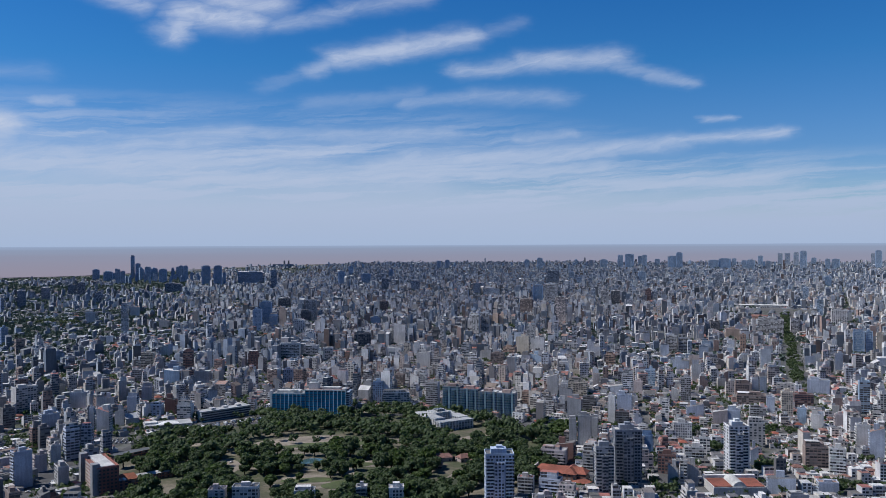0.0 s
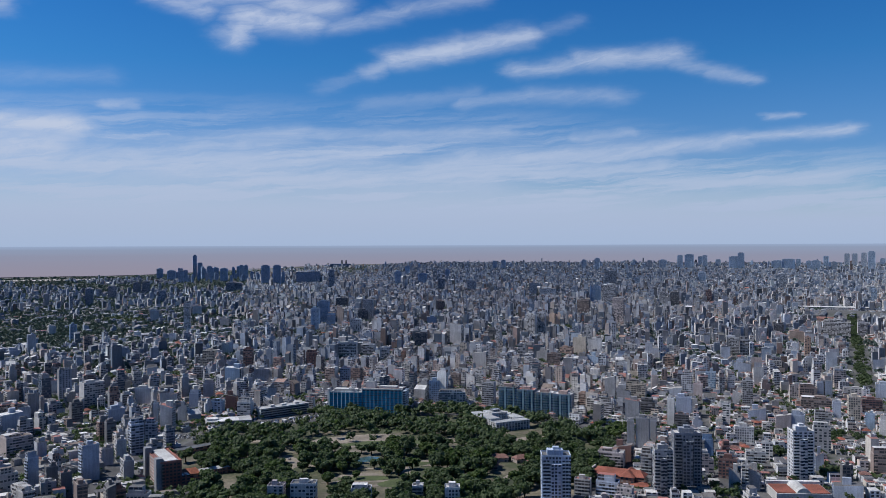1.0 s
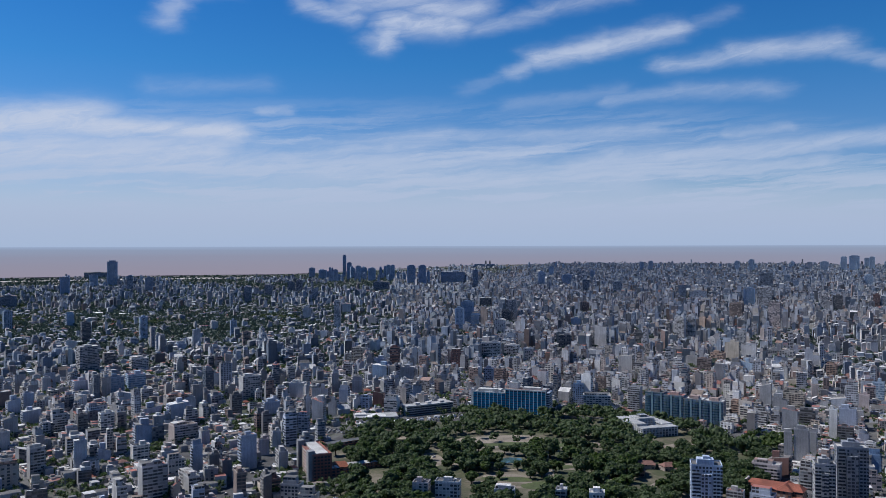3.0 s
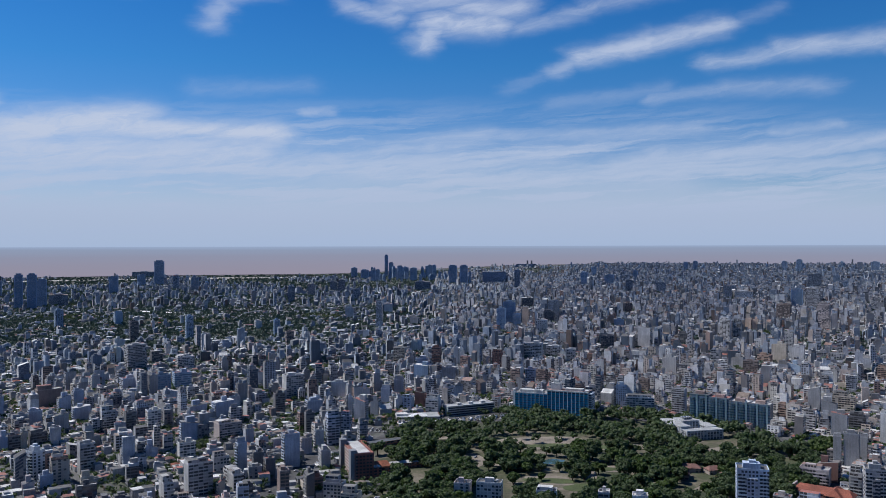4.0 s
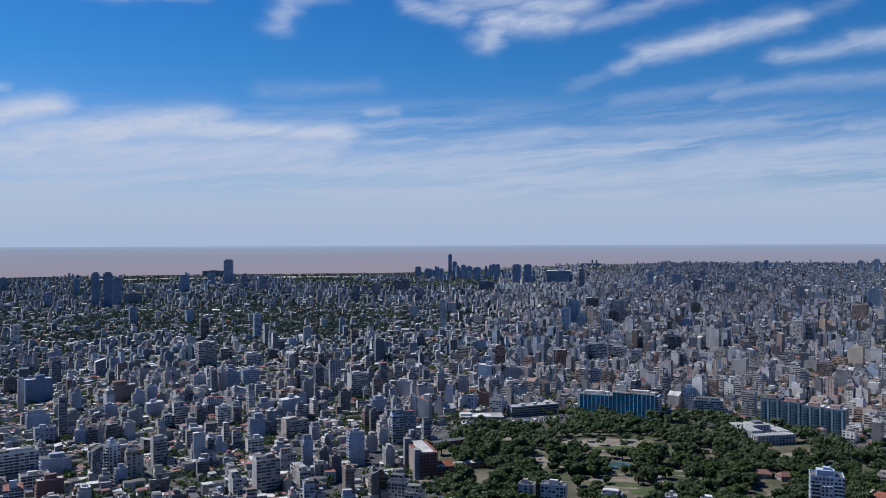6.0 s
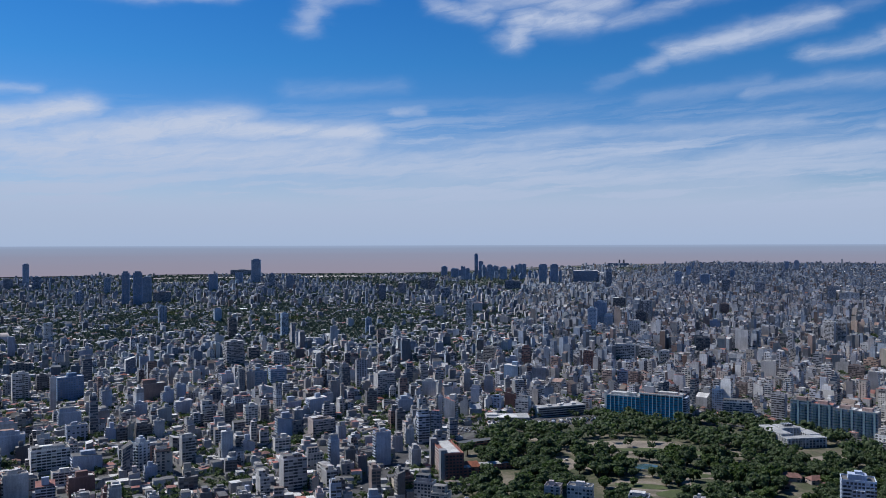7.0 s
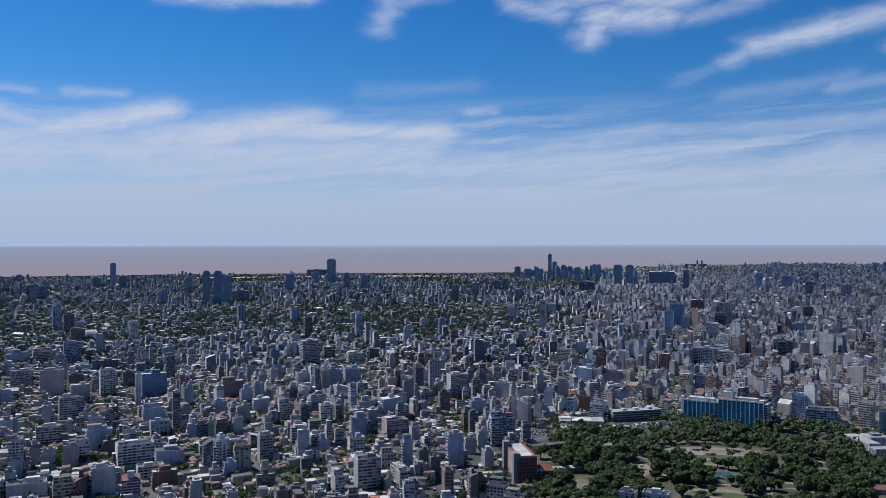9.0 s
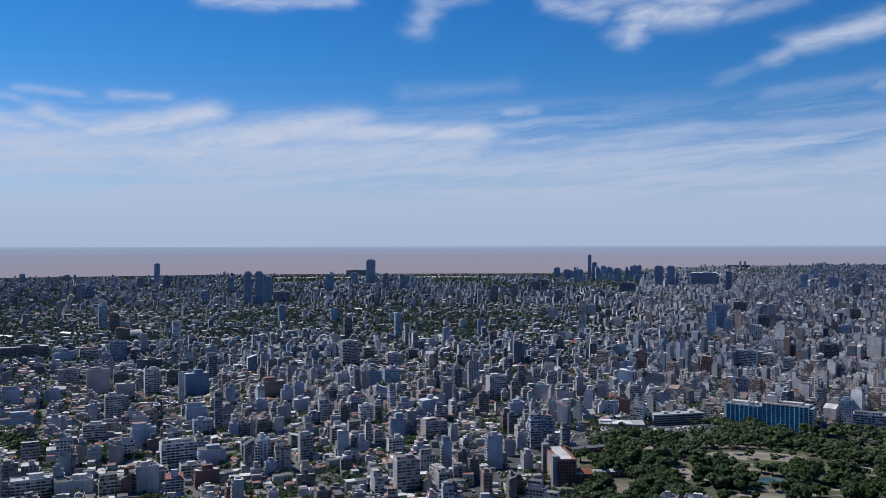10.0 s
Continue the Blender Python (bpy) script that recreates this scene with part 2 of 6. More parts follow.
LOGGIA = make_facade("facade_balconies", FRONTS, band=True, glass=(0.06, 0.06, 0.065))
PARTY = make_plain("party_wall", [(0.457, 0.472, 0.509), (0.373, 0.373, 0.384), (0.536, 0.54, 0.556), (0.298, 0.303, 0.318), (0.383, 0.42, 0.477), (0.428, 0.407, 0.391), (0.574, 0.584, 0.606), (0.253, 0.259, 0.274), (0.432, 0.464, 0.516), (0.33, 0.32, 0.32)], 0.32)
# plain dark walls: windows averaged, with shaded-side contrast put into the colour
SHADED_FACE = make_plain("shaded_face", [(0.10, 0.115, 0.14), (0.16, 0.17, 0.19), (0.075, 0.085, 0.10), (0.20, 0.19, 0.19), (0.12, 0.15, 0.19), (0.17, 0.125, 0.11), (0.24, 0.25, 0.27), (0.09, 0.12, 0.16)], 0.3, 0.5)
ROOF = make_plain("flat_roof", ROOFS, 0.4, 0.9)
GLASSY = make_facade("glass_tower", [(0.10, 0.13, 0.18), (0.16, 0.19, 0.23), (0.22, 0.24, 0.27), (0.08, 0.10, 0.14)], False, (0.03, 0.05, 0.08), 3.2, 2.4, 0.85)


def make_leaf(name, a, b, c, glow=0.4):
    """Foliage: every tree its own green, mottled in patches and leaf by leaf."""
    m, n = material(name)
    p = place_of(n)
    small = n.noise(p, 1.6, 4.0, 0.7)
    k = n.math("ADD", n.math("MULTIPLY", chance(n, 0.21), 0.42), n.math("ADD", n.math("MULTIPLY", n.noise(p, 0.35, 3.0), 0.25), n.math("MULTIPLY", small, 0.33)))
    color = n.ramp(k, [(0.15, a), (0.5, b), (0.85, c)])
    finish(m, n, color, 0.7, 0.0, small, 0.6, 0.8)
    # leaves let a third of the light through
    thin = n.add("ShaderNodeBsdfTranslucent")
    n.put(thin.inputs[0], n.mix(1.0, color, (1.15, 1.3, 1.0), "MULTIPLY"))
    both = n.add("ShaderNodeMixShader")
    both.inputs[0].default_value = glow
    out = next(x for x in n.tree.nodes if x.type == "OUTPUT_MATERIAL")
    n.put(both.inputs[1], out.inputs[0].links[0].from_socket)
    n.put(both.inputs[2], thin.outputs[0])
    n.put(out.inputs[0], both.outputs[0])
    return m


LEAF = make_leaf("leaves", (0.030, 0.050, 0.022), (0.056, 0.088, 0.034), (0.098, 0.130, 0.050))
# bluer, flatter greens for far trees: distance haze put into the leaf colour
LEAF_HAZED = make_leaf("hazed_leaves", (0.036, 0.060, 0.050), (0.055, 0.085, 0.070), (0.076, 0.110, 0.088), 0.15)
LEAF_PALE = make_leaf("leaves_pale", (0.028, 0.048, 0.012), (0.055, 0.092, 0.022), (0.095, 0.135, 0.036))
BARK = make_plain("bark", [(0.09, 0.065, 0.045)], 0.4, 0.9, 0.2)


def make_ground():
    m, n = material("city_ground")
    p = place_of(n)
    f = n.noise(p, 0.012, 5.0, 0.6)
    c = n.ramp(f, [(0.3, (0.08, 0.08, 0.084)), (0.5, (0.13, 0.13, 0.13)), (0.62, (0.055, 0.07, 0.04)), (0.75, (0.17, 0.165, 0.155))])
    c, small = weather(n, c, 0.35)
    return finish(m, n, c, 0.92, 0.0, small, 0.3)


GROUND = make_ground()


def make_lawn():
    m, n = material("park_ground")
    p = place_of(n)
    f = n.math("ADD", n.math("MULTIPLY", n.noise(p, 0.018, 4.0, 0.6), 0.8), n.math("MULTIPLY", n.noise(p, 0.25, 4.0, 0.6), 0.2))
    c = n.ramp(f, [(0.34, (0.036, 0.050, 0.022)), (0.46, (0.062, 0.072, 0.034)), (0.54, (0.13, 0.115, 0.080)), (0.63, (0.21, 0.185, 0.14))])
    c, small = weather(n, c, 0.3)
    return finish(m, n, c, 0.95, 0.0, small, 0.3)


LAWN = make_lawn()
ASPHALT = make_plain("asphalt", [(0.075, 0.075, 0.08)], 0.35, 0.9)
GRASS = make_plain("mown_grass", [(0.075, 0.10, 0.035)], 0.35, 0.95)
WATER = make_plain("lake_water", [(0.06, 0.12, 0.14)], 0.2, 0.08)
PATH = make_plain("sandy_path", [(0.25, 0.215, 0.175)], 0.3, 0.95)

FACADE_O, LOGGIA_O = make_facade("painted_windows", None), make_facade("painted_balconies", None, band=True, glass=(0.06, 0.06, 0.065))
GLASS_O = make_facade("curtain_wall", None, False, (0.11, 0.17, 0.25), 3.2, 2.4, 0.8)
PAINT_O = make_plain("painted_wall", None, 0.30)
PANE = make_plain("window_glass", [(0.03, 0.04, 0.055)], 0.2, 0.12)
HOSPITAL_GLASS = make_plain("blue_glass", None, 0.25, 0.25)
ROOF_PALE = make_plain("pale_roof", [(0.58, 0.58, 0.57)], 0.35)
MUSEUM_ROOF = make_plain("grey_terrace", [(0.40, 0.41, 0.42)], 0.35)
ROOF_WHITE = make_plain("white_metal_roof", [(0.78, 0.78, 0.77)], 0.2, 0.5)
ROOF_DARK = make_plain("dark_metal_roof", [(0.16, 0.17, 0.18)], 0.3, 0.6)


def make_tiles(name, a, b):
    m, n = material(name)
    p = place_of(n)
    w = n.add("ShaderNodeTexWave", wave_type="BANDS", bands_direction="Z")
    n.put(w.inputs["Vector"], p)
    w.inputs["Scale"].default_value = 1.2
    c, small = weather(n, n.mix(n.noise(p, 0.6, 4.0), a, b), 0.4, 0.6)
    return finish(m, n, c, 0.85, 0.0, w.outputs["Fac"], 0.35, 0.1)


TILES = make_tiles("orange_tiles", (0.26, 0.078, 0.052), (0.34, 0.11, 0.07))
TILES_BRIGHT = make_tiles("bright_tiles", (0.42, 0.13, 0.07), (0.50, 0.18, 0.10))
TILES_BROWN = make_tiles("faded_tiles", (0.20, 0.095, 0.082), (0.28, 0.155, 0.13))

# ======== the lie of the land ========
# The plain is level round the park; beyond 1.8 km it is raised and drawn in to fit the camera's view, to the rim at
# 4.75 km where the river begins.
LEVEL, RIM = 1800.0, 4750.0


def smooth(t):
    t = np.clip(t, 0.0, 1.0)
    return t * t * (3 - 2 * t)


def rise(yaw):
    return ((6300.0 + 3100.0 * smooth((14.0 - yaw) / 20.0)) - RIM) / (RIM - LEVEL) ** 2


def lay(x, y, z):
    """Scales far points of a level town, given at their flat distance, towards the eye to fit the camera's view:
    farther off the town draws together.
    """
    x, y, z = (np.asarray(a, float) for a in (x, y, z))
    d = np.maximum(np.hypot(x, y), 1e-6)
    k = rise(np.degrees(np.arctan2(-x, y)))
    over = np.maximum(d - LEVEL, 0.0)
    q = over / (0.5 + np.sqrt(0.25 + k * over))
    s = np.where(d > LEVEL, (LEVEL + q) / d, 1.0)
    return x * s, y * s, z * s + EYE * (1.0 - s)


def shrink(x, y):
    a = lay(x, y, 0.0)
    return math.hypot(a[0], a[1]) / max(math.hypot(x, y), 1e-6)


def part(name, bm, mats, parent=None, label="", kind=""):
    """Links a bmesh as one mesh object, under a thing or a part if one is given."""
    me = bpy.data.meshes.new(name)
    bm.to_mesh(me)
    bm.free()
    for m in mats if isinstance(mats, (list, tuple)) else [mats]:
        me.materials.append(m)
    ob = new(name, me)
    ob.parent = parent
    return tagged(ob, label, "", "", kind)


def sheet(name, x, y, z, faces, mats, slot=None, uv=None):
    """A mesh object from arrays of points and of faces with equally many corners."""
    me = bpy.data.meshes.new(name)
    faces = np.asarray(faces, np.int32)
    n, k = faces.shape
    me.vertices.add(len(x))
    me.vertices.foreach_set("co", np.stack([x, y, z], 1).astype(np.float32).ravel())
    me.loops.add(n * k)
    me.loops.foreach_set("vertex_index", faces.ravel())
    me.polygons.add(n)
    me.polygons.foreach_set("loop_start", np.arange(0, n * k, k, dtype=np.int32))
    me.polygons.foreach_set("loop_total", np.full(n, k, np.int32))
    for m in mats:
        me.materials.append(m)
    if slot is not None:
        me.polygons.foreach_set("material_index", np.asarray(slot, np.int32))
    if uv is not None:
        me.uv_layers.new(name="UVMap").data.foreach_set("uv", np.asarray(uv, np.float32).ravel())
    me.polygons.foreach_set("use_smooth", np.zeros(n, bool))
    me.update(calc_edges=True)
    return new(name, me)


def make_land():
    rings = np.concatenate([[1.0], np.linspace(150, LEVEL, 12), np.linspace(LEVEL + 150, 4985, 24)])
    turns = np.radians(np.arange(-180, 180, 2.0))
    # rim radius in the laid town; these rings are already laid, so their height follows from the same rule
    R, A = np.meshgrid(rings, turns, indexing="ij")
    k = rise(np.degrees(A))
    d = R + k * np.maximum(R - LEVEL, 0) ** 2
    fade = smooth((150 - np.abs(np.degrees(A))) / 40)
    z = EYE * (1 - R / d) * fade
    x, y = -np.sin(A) * R, np.cos(A) * R
    x[0], y[0] = 7.0, -5.0
    nr, na = R.shape
    i, j = np.meshgrid(np.arange(nr - 1), np.arange(na), indexing="ij")
    j2 = (j + 1) % na
    f = np.stack([i * na + j, (i + 1) * na + j, (i + 1) * na + j2, i * na + j2], -1).reshape(-1, 4)
    ob = sheet("ground", x.ravel(), y.ravel(), z.ravel() - 0.05, f[:, ::-1], [GROUND])
    tagged(ob, "grey city ground of streets and yards reaching the river", "ground", "", "structure")


make_land()


def make_river():
    """The wide brown river: an upright glowing band below the horizon, haze painted up it."""
    m, n = material("river_glow_band")
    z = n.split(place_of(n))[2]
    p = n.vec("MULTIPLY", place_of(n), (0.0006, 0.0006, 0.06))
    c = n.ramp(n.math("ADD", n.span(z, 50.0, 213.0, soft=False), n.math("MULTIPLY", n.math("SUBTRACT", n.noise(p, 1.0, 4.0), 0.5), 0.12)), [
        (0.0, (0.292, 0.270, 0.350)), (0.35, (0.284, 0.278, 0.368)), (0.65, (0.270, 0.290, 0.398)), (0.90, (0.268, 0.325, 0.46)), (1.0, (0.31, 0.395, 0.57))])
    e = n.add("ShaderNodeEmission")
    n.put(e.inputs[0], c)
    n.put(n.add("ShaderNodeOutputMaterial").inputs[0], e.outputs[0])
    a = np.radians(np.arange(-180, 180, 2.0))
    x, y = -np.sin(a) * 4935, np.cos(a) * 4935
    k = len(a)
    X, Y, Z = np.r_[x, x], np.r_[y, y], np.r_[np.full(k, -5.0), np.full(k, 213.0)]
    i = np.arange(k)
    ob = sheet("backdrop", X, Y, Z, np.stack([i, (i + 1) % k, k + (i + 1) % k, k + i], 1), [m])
    tagged(ob, "wide brown river with painted haze along the horizon", "river", "", "structure")


make_river()

# ======== the town ========
PARK = (72.0, 868.0, 232.0)           # centre and radius of the round park
KEEP = [PARK]                          # round plots on which the filling town does not build
STRIPS = []                            # straight open strips: ends and half width


def free(x, y, r=0.0):
    for cx, cy, cr in KEEP:
        if (x - cx) ** 2 + (y - cy) ** 2 < (cr + r) ** 2:
            return False
    for ax, ay, bx, by, half in STRIPS:
        dx, dy = bx - ax, by - ay
        t = min(max(((x - ax) * dx + (y - ay) * dy) / (dx * dx + dy * dy), 0.0), 1.0)
        if math.hypot(x - ax - t * dx, y - ay - t * dy) < half + r * 0.7:
            return False
    return True


def boxes_mesh(name, rows, mats):
    """Many closed blocks in one mesh. Rows: x, y, half width, half depth, heading, foot, height, front slot, side slot, roof slot and, if wanted, by how much the roof drops to one side."""
    b = np.asarray([row if len(row) > 10 else row + [0.0] for row in rows], float)
    n = len(b)
    ca, sa = np.cos(b[:, 4]), np.sin(b[:, 4])
    sx, sy = np.array([-1, 1, 1, -1]), np.array([-1, -1, 1, 1])
    lx, ly = b[:, 2, None] * sx, b[:, 3, None] * sy
    gx = b[:, 0, None] + lx * ca[:, None] + ly * sa[:, None]
    gy = b[:, 1, None] - lx * sa[:, None] + ly * ca[:, None]
    X, Y = np.concatenate([gx, gx], 1), np.concatenate([gy, gy], 1)
    Z = np.concatenate([np.repeat(b[:, 5, None], 4, 1), (b[:, 5] + b[:, 6])[:, None] - np.maximum(b[:, 10, None] * sx, 0.0)], 1)
    X, Y, Z = lay(X.ravel(), Y.ravel(), Z.ravel())
    base = np.array([[0, 1, 5, 4], [1, 2, 6, 5], [2, 3, 7, 6], [3, 0, 4, 7], [4, 5, 6, 7]])
    F = (base[None] + 8 * np.arange(n)[:, None, None]).reshape(-1, 4)
    slot = np.stack([b[:, 7], b[:, 8], b[:, 7], b[:, 8], b[:, 9]], 1).ravel()
    w, d, h, z0 = 2 * b[:, 2], 2 * b[:, 3], b[:, 6], b[:, 5]
    zero = np.zeros(n)

    def quad(width):
        return np.stack([np.stack([zero, zero], 1), np.stack([width, zero], 1), np.stack([width, h], 1), np.stack([zero, h], 1)], 1)
    uv = np.stack([quad(w), quad(d), quad(w), quad(d), quad(w)], 1)
    return sheet(name, X, Y, Z, F, mats, slot, uv)


def hip_mesh(name, rows):
    """Many hipped tile roofs in one mesh. Rows: x, y, half width, half depth, heading, foot, rise."""
    b = np.asarray(rows, float)
    n = len(b)
    ca, sa = np.cos(b[:, 4]), np.sin(b[:, 4])
    w, d = b[:, 2], b[:, 3]
    ridge_w, ridge_d = np.maximum(w - d, 0.0), np.maximum(d - w, 0.0)
    lx = np.stack([-w, w, w, -w, -ridge_w, ridge_w], 1)
    ly = np.stack([-d, -d, d, d, -ridge_d, ridge_d], 1)
    X = b[:, 0, None] + lx * ca[:, None] + ly * sa[:, None]
    Y = b[:, 1, None] - lx * sa[:, None] + ly * ca[:, None]
    Z = np.stack([b[:, 5]] * 4 + [b[:, 5] + b[:, 6]] * 2, 1)
    X, Y, Z = lay(X.ravel(), Y.ravel(), Z.ravel())
    wide = np.array([[0, 1, 5], [0, 5, 4], [1, 2, 5], [2, 3, 4], [2, 4, 5], [3, 0, 4]])
    deep = np.array([[0, 1, 4], [1, 2, 5], [1, 5, 4], [2, 3, 5], [3, 0, 4], [3, 4, 5]])
    F = np.where((w > d)[:, None, None], wide[None], deep[None]) + 6 * np.arange(n)[:, None, None]
    return sheet(name, X, Y, Z, F.reshape(-1, 3), [TILES, TILES_BROWN], np.repeat(np.arange(n) % 5 > 0, 6).astype(int))


PAINTS = ("white", "pale", "grey", "rose", "beige", "rose", "shade_blue", "grey", "dark", "brown", "grey", "maroon", "pale", "dark")
WEST_PAINTS = ("shade_blue", "grey", "pale", "dark", "rose", "grey", "white", "grey", "brown", "beige", "dark", "shade_blue", "maroon", "rose")
TOWN_MATS = [FACADE, LOGGIA, PARTY, ROOF, GLASSY, MID_FACADE, MID_LOGGIA, MID_PARTY, HAZED_FACADE, HAZED_LOGGIA, HAZED_PARTY, HAZED_ROOF, SHADED_FACE]
rng = random.Random(11)


def tall_ones(yaw, d):
    """How many higher buildings stand on a block, and how high they go, after the quarter."""
    east = float(smooth((13.0 - yaw) / 19.0))
    suburb = float(smooth((-13.0 - yaw) / 9.0))        # low streets south of the park
    patch = 0.45 + 1.3 * max(0.0, 0.5 + noise.noise(Vector((yaw / 4.0, d / 330.0, 0.7))))
    if d < 1250:
        return (13.0 - 7.5 * suburb) * patch, 10.0 + east, 20.0 + 6 * east - 4 * suburb
    if d < 1950:
        return (10.0 + 9 * east - 6 * suburb) * patch, 10.0, 20.0 + 9 * east
    if d < 3000:
        return (0.9 + 18.6 * east) * patch * patch, 10.0, 19.0 + 12 * east
    return (5.5 + 14 * east) * patch, 11.0, 24.0 + 8 * east


LANDMARKS = []                         # bearing, half its spread, distance and drop to the foot: nothing before them stands in their way


def most(x, y):
    """How high the filling town may build here without hiding a landmark behind it."""
    d, a = math.hypot(x, y), math.degrees(math.atan2(-x, y))
    marks = most.marks
    m = marks[(np.abs(marks[:, 0] - a) < marks[:, 1]) & (marks[:, 2] > d)]
    return 99.0 if not len(m) else float((EYE - d * m[:, 3]).min())


def fill_town():
    most.marks = np.array(LANDMARKS)
    near, mid, far, trees, solid, low_ones, hips = [], [], [], [], [], [], []
    for heading, lo, hi in ((19.0, -47.0, -20.0), (31.0, -20.0, -4.0), (25.0, -4.0, 5.0), (66.0, 5.0, 13.0), (59.0, 13.0, 24.0), (48.0, 24.0, 56.0)):
        lie = a = radians(heading)
        ux, uy, vx, vy = math.cos(a), -math.sin(a), math.sin(a), math.cos(a)
        pitch, street = 112.0, 12.0
        span = 92
        for i in range(-span, span):
            for j in range(-span, span):
                bx, by = (i + 0.37) * pitch, (j + 0.21) * pitch
                bx, by = bx + 34 * noise.noise(Vector((by / 520, heading, 0.4))), by + 34 * noise.noise(Vector((bx / 520, heading, 7.4)))
                ux, uy, vx, vy = math.cos(lie), -math.sin(lie), math.sin(lie), math.cos(lie)
                cx, cy = ux * bx + vx * by, uy * bx + vy * by
                d = math.hypot(cx, cy)
                yaw = math.degrees(math.atan2(-cx, cy))
                edge = 60.0 / max(d, 60.0) * 57
                lap = math.degrees(26.0 / max(d, 60.0))
                if not (lo - lap <= yaw < hi + lap) or d < 560 or d > 9350 or (yaw > 47 + edge or yaw < -40 - edge):
                    continue
                rim = 6300.0 + 3100.0 * float(smooth((14.0 - yaw) / 20.0))
                if d > rim * 0.985:
                    continue
                west = float(smooth((yaw + 2.0) / 14.0))
                # the quarters lie at slightly different angles
                a = lie + radians(14.0 * noise.noise(Vector((cx / 420, cy / 420, 2.1))))
                ux, uy, vx, vy = math.cos(a), -math.sin(a), math.sin(a), math.cos(a)
                drift = yaw + rng.uniform(-9, 9)
                # tone 8 takes the walls with haze painted in, more often farther off
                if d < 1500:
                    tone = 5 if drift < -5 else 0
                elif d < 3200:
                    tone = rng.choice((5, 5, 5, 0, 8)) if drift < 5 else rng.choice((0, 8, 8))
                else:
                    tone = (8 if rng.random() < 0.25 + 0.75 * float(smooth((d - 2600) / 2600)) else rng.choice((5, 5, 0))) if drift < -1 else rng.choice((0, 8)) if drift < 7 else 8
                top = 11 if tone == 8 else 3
                belt = max(0.35, 1.0 + 2.2 * noise.noise(Vector((cx / 310, cy / 310, 5.5))))
                green = 0.19 + 0.11 * west + west * 0.30 * float(smooth((d - 1500) / 900)) * belt
                wood = noise.noise(Vector((cx / 700, cy / 700, 0.3))) + float(smooth((d - 4800) / 900)) * 0.35 - 0.4 * float(smooth((yaw - 27) / 8))
                if west > 0.5 and d > 4100 and wood > 0.0:
                    for _ in range(11 if not 5600 < d < 5900 else 3):
                        trees.append((cx + rng.uniform(-55, 55), cy + rng.uniform(-55, 55), rng.uniform(6, 11)))
                    if d > 4700 or wood > 0.25:
                        continue
                if d > 6000 and -5 < yaw < 8 and rng.random() < 0.75:      # low port land and shore woods
                    for _ in range(5):
                        trees.append((cx + rng.uniform(-55, 55), cy + rng.uniform(-55, 55), rng.uniform(5, 9)))
                    continue
                size = (pitch - street) / 2
                group = near if d < 1500 else mid if d < 3200 else far
                # low houses, sheds and courts, a patchwork over the whole block
                n = 11 if d < 1500 else 8 if d < 3200 else 6 if d < 4600 else 4 if d < 6500 else 3
                cell = 2 * size / n
                for ci in range(n):
                    for cj in range(n):
                        px = -size + (ci + 0.5 + rng.uniform(-0.15, 0.15)) * cell
                        py = -size + (cj + 0.5 + rng.uniform(-0.15, 0.15)) * cell
                        mx, my = cx + ux * px + vx * py, cy + uy * px + vy * py
                        what = rng.random()
                        if what < green:
                            if free(mx, my, -1.0):
                                trees.append((mx, my, rng.uniform(0.38, 0.68) * min(cell, 15.0)))
                            continue
                        if what < green + 0.07 or not free(mx, my, cell * 0.45):
                            continue
                        h = rng.uniform(2.4, 6.6) if rng.random() < 0.78 else rng.uniform(6.5, 12.0)
                        h = min(h, max(most(mx, my), 3.0))
                        w, dep = cell * rng.uniform(0.36, 0.56), cell * rng.uniform(0.36, 0.58)
                        if d < 860:
                            low_ones.append((d, mx, my, a, w, dep, h, tone))
                            continue
                        group.append([mx, my, w, dep, a, -0.3, h + 0.3, tone if d < 1150 else 2 + tone, 2 + tone, top])
                        if d < 2600 and rng.random() < (0.16 if yaw < -6 else 0.08) and h < 8:
                            hips.append([mx, my, w + 0.3, dep + 0.3, a, h - 0.05, min(w, dep) * 0.5])
                        elif d < 1700 and rng.random() < 0.6:
                            k = rng.uniform(0.2, 0.5)
                            ox, oy = rng.uniform(-0.4, 0.4) * w, rng.uniform(-0.4, 0.4) * dep
                            group.append([mx + ux * ox + vx * oy, my + uy * ox + vy * oy, w * k, dep * rng.uniform(0.2, 0.55), a, h, rng.uniform(0.6, 2.8), 2 + tone, 2 + tone, top])
                # higher buildings along the streets, with party walls to their neighbours
                count, low, high = tall_ones(yaw, d)
                for _ in range(int(count + rng.random())):
                    side = rng.randrange(4)
                    sa = a + side * math.pi / 2
                    fx, fy, tx, ty = -math.sin(sa), -math.cos(sa), math.cos(sa), -math.sin(sa)
                    w = rng.uniform(6.0, 9.5) if rng.random() < 0.8 else rng.uniform(10, 17)
                    dep = rng.uniform(8, 17)
                    h = min(rng.triangular(low, high + 9, low + 4), high + 4) + (rng.random() < 0.07) * rng.uniform(8, 24) + (d > 5500 and yaw < 4 and rng.random() < 0.0035) * rng.uniform(15, 40)
                    if d > 3200 and yaw < 6:
                        w, dep = w * 1.25, dep * 1.1
                    s = rng.uniform(-size + w / 2, size - w / 2)
                    back = size - dep / 2 - rng.uniform(0, 2.5)
                    mx, my = cx + tx * s + fx * back, cy + ty * s + fy * back
                    h = min(h, most(mx, my))
                    if h < 8 or not free(mx, my, max(w, dep) * 0.42):
                        continue
                    front = rng.choice((2, 2, 0, 0, 1)) if h < 36 or rng.random() < 0.7 else 4
